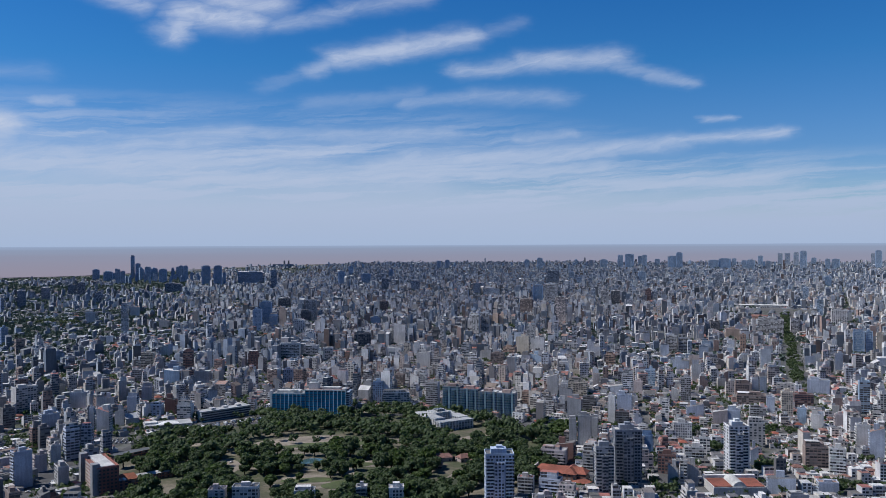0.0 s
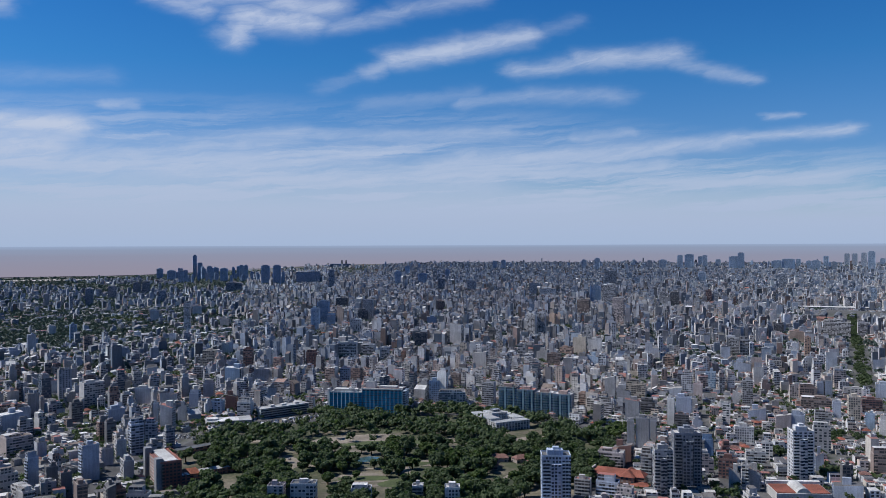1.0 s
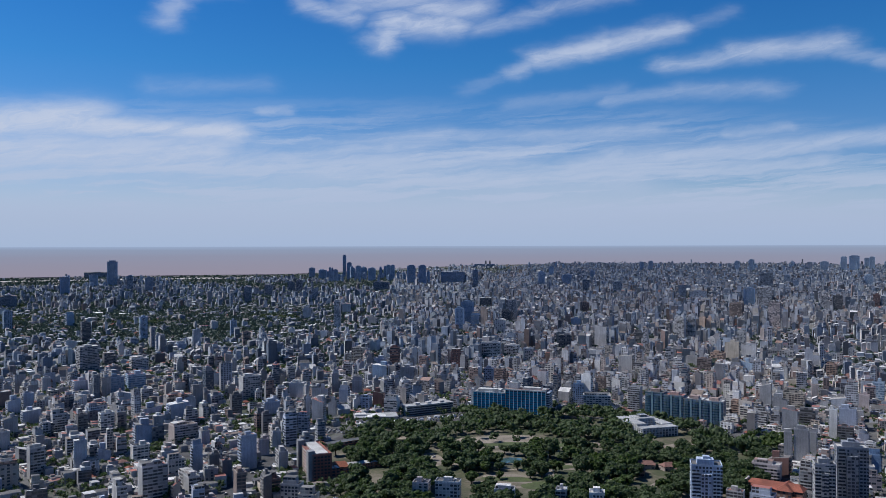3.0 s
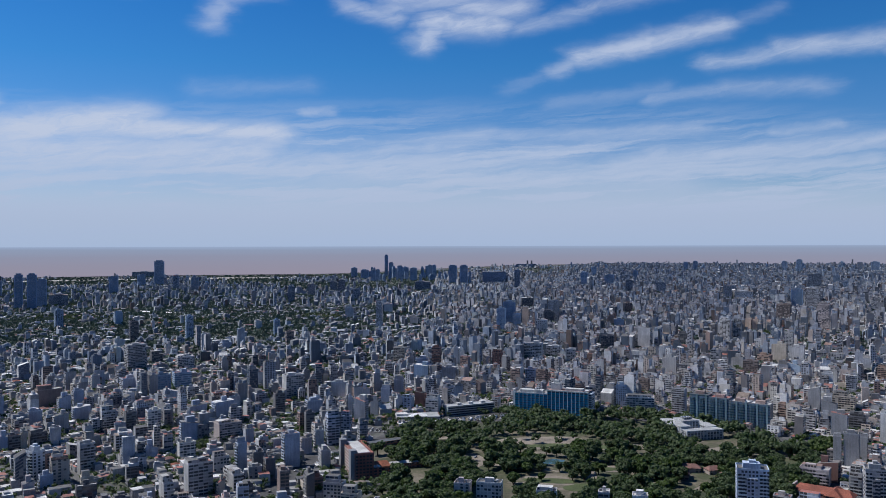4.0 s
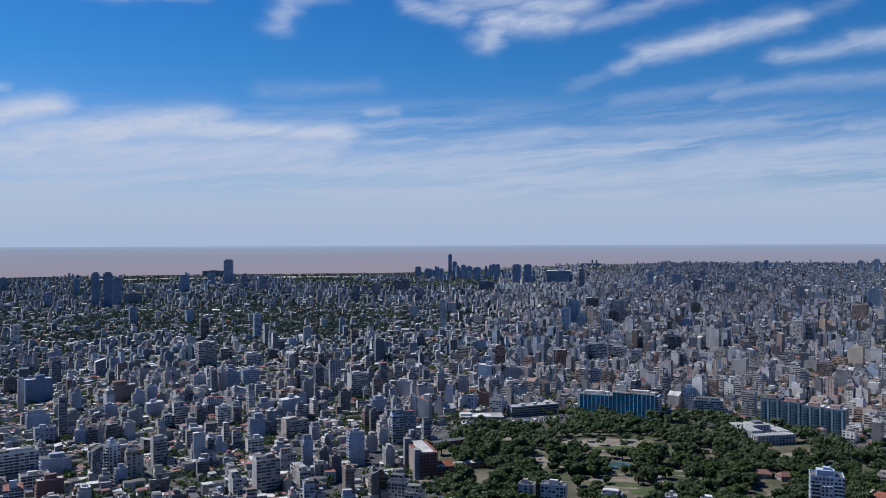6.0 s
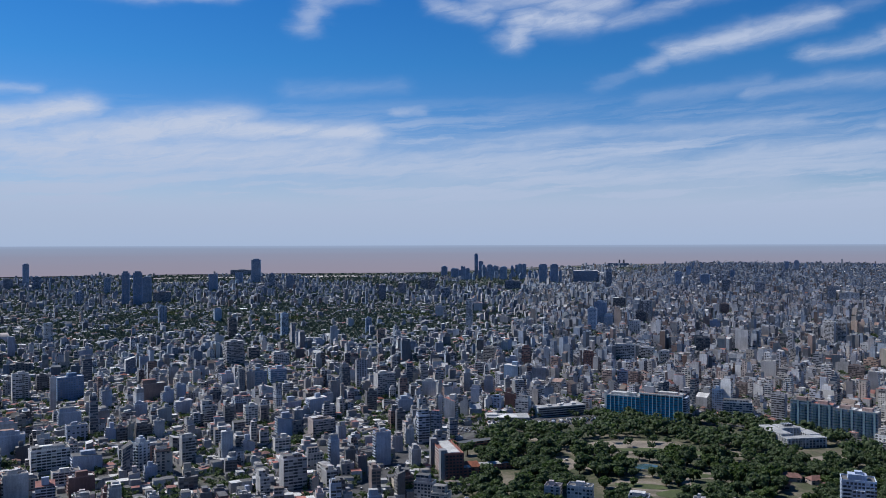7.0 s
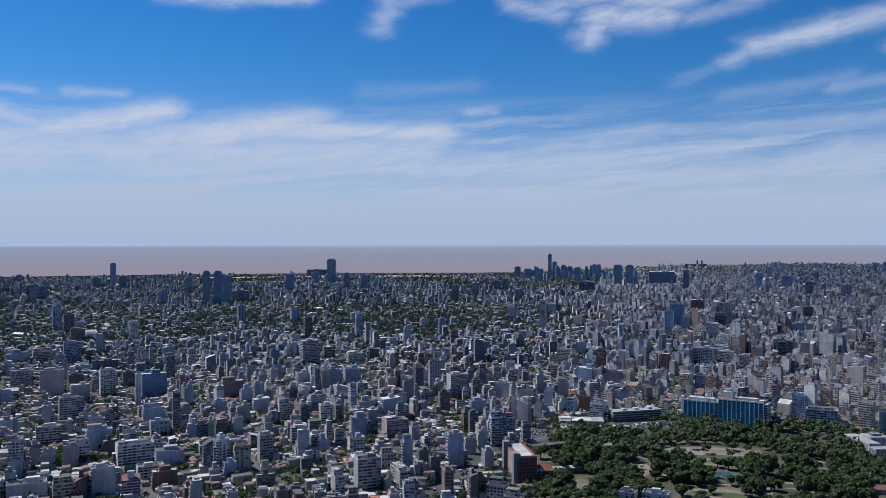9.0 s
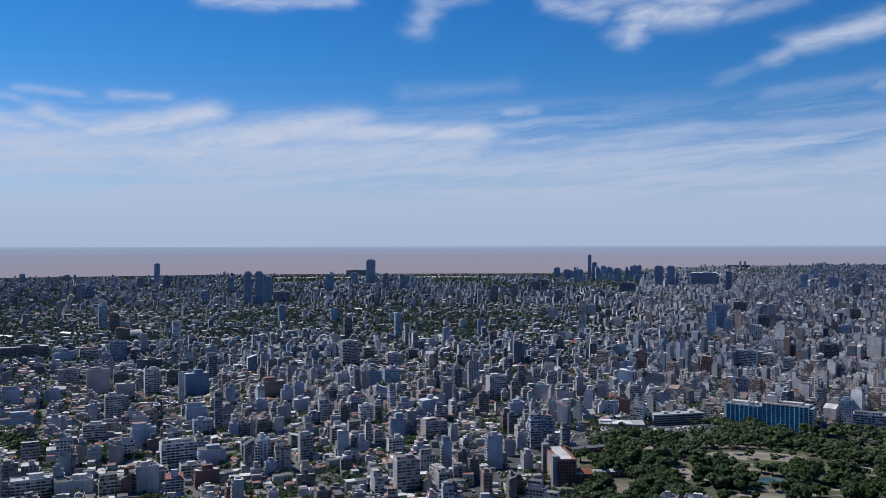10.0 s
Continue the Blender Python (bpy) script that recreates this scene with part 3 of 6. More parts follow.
                    sides = 4 if front == 4 else rng.choice((1, 1, 0, 2)) if front == 2 else 2 if rng.random() < 0.7 else front
                    front, sides = (front + tone if front < 3 else front), (sides + tone if sides < 3 else sides)
                    if d > 1500:                 # a dark face for windows and painted shade beside pale walls, or all plain
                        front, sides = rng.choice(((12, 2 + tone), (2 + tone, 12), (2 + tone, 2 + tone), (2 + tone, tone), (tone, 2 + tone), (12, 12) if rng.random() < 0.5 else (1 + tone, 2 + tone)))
                    if d < 850:
                        solid.append((mx, my, math.degrees(sa), w, dep, h, rng.choice(PAINTS if yaw < 4 else WEST_PAINTS), "PWLLP"[rng.randrange(5)]))
                        KEEP.append((mx, my, 0.36 * (w + dep) / 2))
                        continue
                    drop = rng.choice((-1, 1)) * rng.uniform(1.5, 5.5) if rng.random() < 0.32 and h > 12 else 0.0
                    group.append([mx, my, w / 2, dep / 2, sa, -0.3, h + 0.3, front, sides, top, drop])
                    if d < 5200 and not drop:
                        z = h
                        if rng.random() < 0.5 and h > 14:      # a set-back storey or two
                            z = h + rng.choice((2.7, 5.4))
                            group.append([mx - fx * dep * 0.1, my - fy * dep * 0.1, w * 0.47, dep * rng.uniform(0.28, 0.4), sa, h, z - h, front, 2 + tone, top])
                        for _ in range(1 if d > 1500 else 2):
                            k = rng.uniform(0.12, 0.30)
                            ox, oy = rng.uniform(-0.25, 0.25) * w, rng.uniform(-0.22, 0.22) * dep
                            group.append([mx + tx * ox + fx * oy, my + ty * ox + fy * oy, w * k, dep * rng.uniform(0.10, 0.22), sa, z, rng.uniform(1.8, 4.2), 2 + tone, 2 + tone, top])
                # street trees
                if d < 2600:
                    for _ in range(int(9 + 20 * green)):
                        t, e = rng.uniform(-size, size), rng.choice((-1, 1)) * (size + 3)
                        px, py = (t, e) if rng.random() < 0.5 else (e, t)
                        mx, my = cx + ux * px + vx * py, cy + uy * px + vy * py
                        if free(mx, my, 0):
                            trees.append((mx, my, rng.uniform(2.8, 5.2)))
    low_ones.sort()
    homes = [(x, y, math.degrees(a), 2 * w, 2 * dep, h) for d, x, y, a, w, dep, h, tone in low_ones[:290]]
    near += [[x, y, w, dep, a, -0.3, h + 0.3, tone, 2 + tone, 3] for d, x, y, a, w, dep, h, tone in low_ones[290:]]
    return near, mid, far, trees, solid, homes, hips


def clump_shape(seed, cards, spread=1.0):
    """A crown of radius 1 of many small leaf sprays on a few uneven boughs: points and triangles."""
    r = random.Random(seed)
    pts, faces = [], []
    boughs = []
    for _ in range(20):
        v = Vector((r.gauss(0, 1), r.gauss(0, 1), r.gauss(0.15, 0.7))).normalized() * r.uniform(0.25, 0.72)
        boughs.append((v.x, v.y, v.z, r.uniform(0.20, 0.38)))
    for _ in range(cards):
        bx, by, bz, br = r.choice(boughs)
        v = Vector((r.gauss(0, 1), r.gauss(0, 1), r.gauss(0.35, 0.8))).normalized()
        c = Vector((bx, by, bz)) + v * br * r.uniform(0.78, 1.10)
        c.z *= 0.78
        side = v.orthogonal().normalized()
        side.rotate(Euler((r.uniform(-1, 1), r.uniform(-1, 1), r.uniform(0, 6.3))))
        other = (v + Vector((r.gauss(0, 0.5), r.gauss(0, 0.5), r.gauss(0, 0.5)))).cross(side).normalized()
        s = r.uniform(0.085, 0.165) * spread
        k = len(pts)
        pts += [c + side * s, c + other * s * 0.9 + v * s * 0.2, c - side * s, c - other * s * 0.9 - v * s * 0.2]
        faces += [(k, k + 1, k + 2, k + 3)]
    return np.array([tuple(p) for p in pts]), np.array(faces), boughs


def lumps(boughs, seed, fineness=2):
    """The dense inside of a crown: uneven lumps of foliage round each bough."""
    bm = bmesh.new()
    for i, (bx, by, bz, br) in enumerate(boughs):
        got = bmesh.ops.create_icosphere(bm, subdivisions=fineness if i < 9 else 1, radius=1.0)["verts"]
        for v in got:
            k = br * (0.9 + 0.42 * noise.noise(v.co * 2.9 + Vector((seed, i, 0))))
            v.co = Vector((bx, by, bz)) + v.co * k
            v.co.z *= 0.78
    for f in bm.faces:
        f.smooth = True
    return bm


def grove(name, rows, cards, spread, label, mat, dense=0):
    """Crowns too many to count, joined in one mesh: sprays of leaves, round lumps of foliage where the trees stand near."""
    kinds = []
    for i in range(6):
        p, f, boughs = clump_shape(50 + i, cards, spread)
        f = np.concatenate([f[:, [0, 1, 2]], f[:, [0, 2, 3]]])
        if dense:
            bm = lumps([(x, y, z, b * 1.15) for x, y, z, b in boughs[5:5 + dense]], i, 1)
            bm.verts.ensure_lookup_table()
            q = np.array([tuple(v.co) for v in bm.verts])
            g = np.array([[v.index for v in face.verts] for face in bm.faces])
            p, f = np.concatenate([p, q]), np.concatenate([f, g + len(p)])
            bm.free()
        kinds.append((p, f))
    X, F, k = [], [], 0
    r = random.Random(5)
    for x, y, size in rows:
        p, f = r.choice(kinds)
        t = r.uniform(0, 6.28)
        q = np.stack([p[:, 0] * math.cos(t) - p[:, 1] * math.sin(t), p[:, 0] * math.sin(t) + p[:, 1] * math.cos(t), p[:, 2]], 1) * size
        q += (x, y, size * 0.62 + r.uniform(1.0, 3.5))
        X.append(q)
        F.append(f + k)
        k += len(p)
    X = np.concatenate(X)
    ob = sheet(name, *lay(X[:, 0], X[:, 1], X[:, 2]), np.concatenate(F), [mat])
    if dense:
        ob.data.polygons.foreach_set("use_smooth", np.ones(len(ob.data.polygons), bool))
    return tagged(ob, label, "trees", "", "stuff")

# ======== the park ========


def disc(name, cx, cy, rx, ry, z, mat, label, category, turn=0.0, wobble=0.06):
    a = np.radians(np.arange(0, 360, 6.0))
    q = 1 + wobble * np.sin(3 * a + cx) + wobble * 0.6 * np.sin(5 * a + cy)
    lx, ly = rx * np.cos(a) * q, ry * np.sin(a) * q
    t = radians(turn)
    bm = bmesh.new()
    bm.faces.new([bm.verts.new((cx + u * math.cos(t) - v * math.sin(t), cy + u * math.sin(t) + v * math.cos(t), z)) for u, v in zip(lx, ly)])
    return tagged(part(name, bm, mat), label, category, "", "structure")


disc("park_lawn", 20, 700, 150, 70, 0.08, LAWN, "worn grass at the near edge of the park", "park", 0, 0.02)
for cx in (-90, -45, 20, 85, 120):
    KEEP.append((cx, 690, 55)), KEEP.append((cx, 628, 42))
disc("park_lawn", *PARK[:2], PARK[2], PARK[2], 0.05, LAWN, "round park ground of worn grass and sand", "park", 0, 0.0)


def make_tree_kind(seed, pale):
    """A park tree of crown radius 1 with its trunk and limbs."""
    r = random.Random(seed)
    tree = new("park_tree")
    p, f, boughs = clump_shape(seed, 760, 0.85)
    bm = lumps(boughs, seed)
    v = [bm.verts.new(q) for q in p]
    for q in f:
        bm.faces.new([v[i] for i in q])
    bmesh.ops.translate(bm, verts=bm.verts, vec=(0, 0, 0.92))
    part("crown", bm, [LEAF_PALE if pale else LEAF], tree)
    bm = bmesh.new()

    def limb(a, b, ra, rb):
        a, b = Vector(a), Vector(b)
        m = Matrix.Translation((a + b) / 2) @ (b - a).to_track_quat("Z", "Y").to_matrix().to_4x4()
        bmesh.ops.create_cone(bm, segments=7, radius1=ra, radius2=rb, depth=(b - a).length, matrix=m)
    limb((0, 0, -0.05), (0.03, 0.02, 0.62), 0.085, 0.055)
    for i in range(5):
        t = i * 1.26 + r.uniform(-0.3, 0.3)
        limb((0.03, 0.02, 0.55), (0.45 * math.cos(t), 0.45 * math.sin(t), r.uniform(0.9, 1.2)), 0.045, 0.015)
    part("trunk", bm, BARK, tree)
    return tagged(tree, "broad park tree with a dense dark green crown" if not pale else "broad park tree with a bright yellow-green crown", "tree", "trees in the park")


CLEARINGS = [(95, 898, 66, 20), (80, 812, 34, 17), (122, 852, 26, 12), (-44, 694, 14, 9), (-22, 690, 16, 9), (24, 687, 14, 9), (96, 672, 12, 9), (180, 668, 20, 16), (30, 910, 66, 46), (-60, 1018, 60, 34), (-42, 838, 14, 34), (24, 772, 30, 20), (28, 745, 34, 16), (62, 744, 30, 24), (120, 728, 26, 10), (150, 745, 16, 20), (-80, 930, 30, 12), (120, 905, 30, 10), (160, 850, 26, 9), (-70, 880, 14, 14), (36, 812, 14, 36),
             (69, 785, 5, 40), (212, 895, 22, 12), (200, 945, 30, 46), (-151, 785, 20, 36), (-103, 795, 26, 13), (-140, 880, 26, 26), (168, 790, 22, 30), (-121, 1028, 32, 24), (284, 962, 9, 40), (278, 905, 9, 40), (258, 845, 9, 40), (120, 1010, 34, 20)]

path_z = 0.12
for name, cx, cy, rx, ry, turn in (("esplanade", 30, 926, 50, 20, 6), ("sand_square", -42, 838, 11, 27, 10), ("sand_square", 26, 775, 20, 11, 5), ("sand_path", 69, 785, 4, 38, -3), ("sand_square", 212, 900, 26, 9, 20), ("sand_path", 40, 893, 70, 3.5, 4), ("sand_path", -5, 815, 60, 3, -18), ("sand_path", 110, 820, 55, 3, 25), ("sand_square", 20, 742, 24, 5, 4), ("sand_path", 40, 757, 50, 2.5, -4), ("sand_path", 150, 735, 4, 34, -25), ("sand_square", -78, 932, 24, 6, 10), ("sand_square", 118, 906, 24, 5, 4), ("sand_path", 160, 850, 24, 4, 12), ("sand_square", -70, 880, 8, 9, 0), ("sand_path", 92, 893, 56, 4, 3), ("sand_square", 110, 910, 20, 6, 12), ("sand_path", 78, 806, 30, 3.5, -6), ("sand_square", 92, 818, 11, 7, 0), ("sand_path", 122, 850, 24, 3, 8)):
    path_z += 0.008
    disc(name, cx, cy, rx, ry, path_z, PATH, "bare sandy ground between the park trees", "path", turn)
disc("lake", 36, 836, 13, 10, 0.25, WATER, "small blue-green park lake behind trees", "water", 10)
for cx, cy, rx, ry, turn in ((60, 748, 20, 12, 5), (84, 900, 40, 9, 4), (40, 905, 30, 8, 8), (76, 812, 20, 9, 0), (30, 768, 24, 8, -4)):
    path_z += 0.008
    disc("lawn", cx, cy, rx, ry, path_z, GRASS, "open green lawn in the park", "lawn", turn)
p = random.Random(21)
kinds = [make_tree_kind(300 + i, i >= 6) for i in range(8)]
used, spots = set(), []
tries = 0
for x, y, r in ((6, 930, 6.5), (20, 915, 7.0), (48, 935, 7.5), (62, 925, 6.0), (-18, 945, 7.0), (78, 950, 7.0), (30, 962, 6.0), (44, 903, 5.5), (8, 880, 4.5), (30, 862, 7.0), (52, 858, 7.5), (14, 858, 6.5), (70, 880, 6.5), (40, 800, 5.5), (50, 770, 6.5), (22, 768, 5.0), (12, 745, 6.0), (-42, 800, 6.0), (-70, 960, 6.5), (-20, 975, 6.0)):
    spots.append((x, y, r))
while len(spots) < 590 and tries < 30000:
    tries += 1
    t, r = p.uniform(0, 6.283), math.sqrt(p.random()) * 0.935
    x, y = (PARK[0] + PARK[2] * r * math.cos(t), PARK[1] + PARK[2] * r * math.sin(t)) if p.random() < 0.82 else (20 + 150 * r * math.cos(t), 700 + 70 * r * math.sin(t))
    if noise.noise(Vector((x / 38, y / 38, 0.5))) < -0.25:
        continue
    if any(((x - cx) / rx) ** 2 + ((y - cy) / ry) ** 2 < 1 for cx, cy, rx, ry in CLEARINGS):
        continue
    if not all((x - sx) ** 2 + (y - sy) ** 2 > 10.4 ** 2 for sx, sy, _ in spots) or y < 655:
        continue
    spots.append((x, y, p.triangular(4.5, 12.5, 8.5)))
spots.sort(key=lambda s: s[1])
for i, (x, y, s) in enumerate(spots[:300]):
    k = p.choice(range(6)) if p.random() < 0.82 else p.choice((6, 7))
    tree = kinds[k] if k not in used else copy_thing(kinds[k], Matrix())
    used.add(k)
    tree.location, tree.rotation_euler, tree.scale = (x, y, 0.05), (0, 0, p.uniform(0, 6.28)), (s, s, s * p.uniform(0.85, 1.1))
grove("park_grove", spots[300:], 90, 1.2, "dense dark green trees at the far side of the park", LEAF, 7)

# ======== buildings ========
# the pale blue entry is a white wall with its blue shade painted in
COLORS = {"white": (0.66, 0.65, 0.64), "pale": (0.53, 0.52, 0.52), "grey": (0.40, 0.40, 0.41), "dark": (0.15, 0.15, 0.16), "beige": (0.58, 0.51, 0.42),
          "peach": (0.62, 0.47, 0.37), "rose": (0.48, 0.42, 0.42), "orange": (0.44, 0.30, 0.23), "brown": (0.26, 0.20, 0.18), "maroon": (0.20, 0.11, 0.10),
          "shade_blue": (0.41, 0.46, 0.56), "steel": (0.36, 0.47, 0.60), "slate": (0.24, 0.33, 0.45), "navy": (0.15, 0.25, 0.41)}
SAYS = {"white": "white", "pale": "pale grey", "grey": "grey", "dark": "dark grey", "beige": "beige", "peach": "peach-coloured", "rose": "dull pink", "orange": "orange",
        "brown": "brown", "maroon": "dark red-brown", "shade_blue": "pale shade-blue", "steel": "steel blue", "slate": "slate blue", "navy": "dark blue"}


def cuboid(bm, x0, x1, y0, y1, z0, z1, front=0, side=0, top=0, floor=False):
    """A box with its faces laid out in metres for the window pattern."""
    uv = bm.loops.layers.uv.verify()
    v = [bm.verts.new(p) for p in ((x0, y0, z0), (x1, y0, z0), (x1, y1, z0), (x0, y1, z0), (x0, y0, z1), (x1, y0, z1), (x1, y1, z1), (x0, y1, z1))]
    for k, (ids, slot, w) in enumerate((((0, 1, 5, 4), front, x1 - x0), ((1, 2, 6, 5), side, y1 - y0), ((2, 3, 7, 6), front, x1 - x0), ((3, 0, 4, 7), side, y1 - y0), ((4, 5, 6, 7), top, x1 - x0), ((3, 2, 1, 0), top, 1))):
        if k == 5 and not floor:
            continue
        f = bm.faces.new([v[i] for i in ids])
        f.material_index = slot
        for loop, (a, b) in zip(f.loops, ((0, 0), (w, 0), (w, z1 - z0), (0, z1 - z0))):
            loop[uv].uv = (a, b)
    return bm


def box(x0, x1, y0, y1, z0, z1, **more):
    return cuboid(bmesh.new(), x0, x1, y0, y1, z0, z1, floor=True, **more)


def paint(ob, name):
    ob.color = (*(COLORS[name] if isinstance(name, str) else name), 1.0)
    return ob


def thing(name, x, y, heading, label, category, group=""):
    """An empty at the foot of a thing, turned to its heading and laid on the land."""
    e = new(name)
    s = shrink(x, y)
    e.matrix_world = Matrix.LocRotScale([float(c) for c in lay(x, y, 0.0)], Euler((0, 0, -radians(heading))), (s, s, s))
    return tagged(e, label, category, group)


def mark(x, y, w, d, foot=2.0):
    """Keeps the filling town off a plot and out of the view of it."""
    r, a = math.hypot(x, y), math.degrees(math.atan2(-x, y))
    KEEP.append((x, y, 0.36 * (w + d) / 2))
    LANDMARKS.append((a, math.degrees(0.62 * max(w, d * 0.6) / r), r - d / 2, (EYE - foot) / (r - d / 2)))


def shared(name, mesh, parent, z, color=None, x=0.0, y=0.0, turn=0.0):
    ob = new(name, mesh)
    ob.parent = parent
    ob.location, ob.rotation_euler = (x, y, z), (0, 0, turn)
    return paint(ob, color) if color else ob


def mesh_of(bm, mats):
    me = bpy.data.meshes.new("piece")
    bm.to_mesh(me)
    bm.free()
    for m in mats:
        me.materials.append(m)
    return me


def parapet(w, d, z, high=1.0, thick=0.3, slot=0):
    """A flat roof sunk behind its parapet."""
    bm = bmesh.new()
    a, b = w / 2 + 0.06, d / 2 + 0.06
    cuboid(bm, -a, a, -b, -b + thick, z - 0.2, z + high, floor=True)
    cuboid(bm, -a, a, b - thick, b, z - 0.2, z + high, floor=True)
    cuboid(bm, -a, -a + thick, -b + thick, b - thick, z - 0.2, z + high, floor=True)
    cuboid(bm, a - thick, a, -b + thick, b - thick, z - 0.2, z + high, floor=True)
    return bm


def balcony_mesh(w, deep, mats):
    """One storey's balcony: slab, railing and the shaded opening behind it."""
    bm = bmesh.new()
    cuboid(bm, -w / 2, w / 2, -deep, 0.0, -0.1, 0.08, floor=True)
    cuboid(bm, -w / 2, w / 2, -deep, -deep + 0.1, 0.08, 1.0, floor=True)
    for x in (-w / 2, w / 2 - 0.1):
        cuboid(bm, x, x + 0.1, -deep + 0.1, 0.0, 0.08, 1.0, floor=True)
    return mesh_of(bm, mats)


def window_mesh(w, high, bays, mats):
    """One storey's row of panes."""
    bm = bmesh.new()
    step = w / bays
    for i in range(bays):
        cuboid(bm, -w / 2 + (i + 0.16) * step, -w / 2 + (i + 0.84) * step, -0.05, 0.04, 0.0, high, floor=True)
    return mesh_of(bm, mats)


def house(x, y, heading, w, d, h, color, roof):
    """A low house or workshop: walls, a flat or tiled roof and a tank or stair house on top."""
    tiled = roof == "tiles"
    e = thing("house", x, y, heading, f"{SAYS[color]} low house with {'a red tile roof' if tiled else 'a flat roof and parapet'}", "house", "low houses")
    paint(part("wall", cuboid(bmesh.new(), -w / 2, w / 2, -d / 2, d / 2, -0.3, h, 0, 0, 1), [FACADE_O, ROOF], e), color)
    if tiled:
        bm = bmesh.new()
        a, b, k = w / 2 + 0.4, d / 2 + 0.4, min(w, d) * 0.28
        if w > d:
            ends = ((-a + b, 0, h + k), (a - b, 0, h + k))
            faces = ((0, 1, 5, 4), (1, 2, 5), (2, 3, 4, 5), (3, 0, 4), (3, 2, 1, 0))
        else:
            ends = ((0, -b + a, h + k), (0, b - a, h + k))
            faces = ((0, 1, 4), (1, 2, 5, 4), (2, 3, 5), (3, 0, 4, 5), (3, 2, 1, 0))
        v = [bm.verts.new(c) for c in ((-a, -b, h - 0.05), (a, -b, h - 0.05), (a, b, h - 0.05), (-a, b, h - 0.05), *ends)]
        for f in faces:
            bm.faces.new([v[i] for i in f])
        part("roof", bm, [b_rng.choice((TILES, TILES_BROWN, TILES_BROWN))], e)
    else:
        paint(part("parapet", parapet(w, d, h, 0.7, 0.25), [PAINT_O], e), "pale")
        k = b_rng.uniform(0.2, 0.45)
        jx, jy = b_rng.uniform(-0.2, 0.2) * w, b_rng.uniform(-0.2, 0.2) * d
        paint(part("stair_house", box(jx - w * k / 2, jx + w * k / 2, jy - d * k / 2, jy + d * k / 2, h - 0.05, h + b_rng.uniform(1.6, 2.6)), [PAINT_O], e), color)


STYLES = {"P": "with blank side walls", "W": "with rows of windows", "L": "with balconies on every floor", "G": "and ribbed corners on the skyline"}
b_rng = random.Random(77)


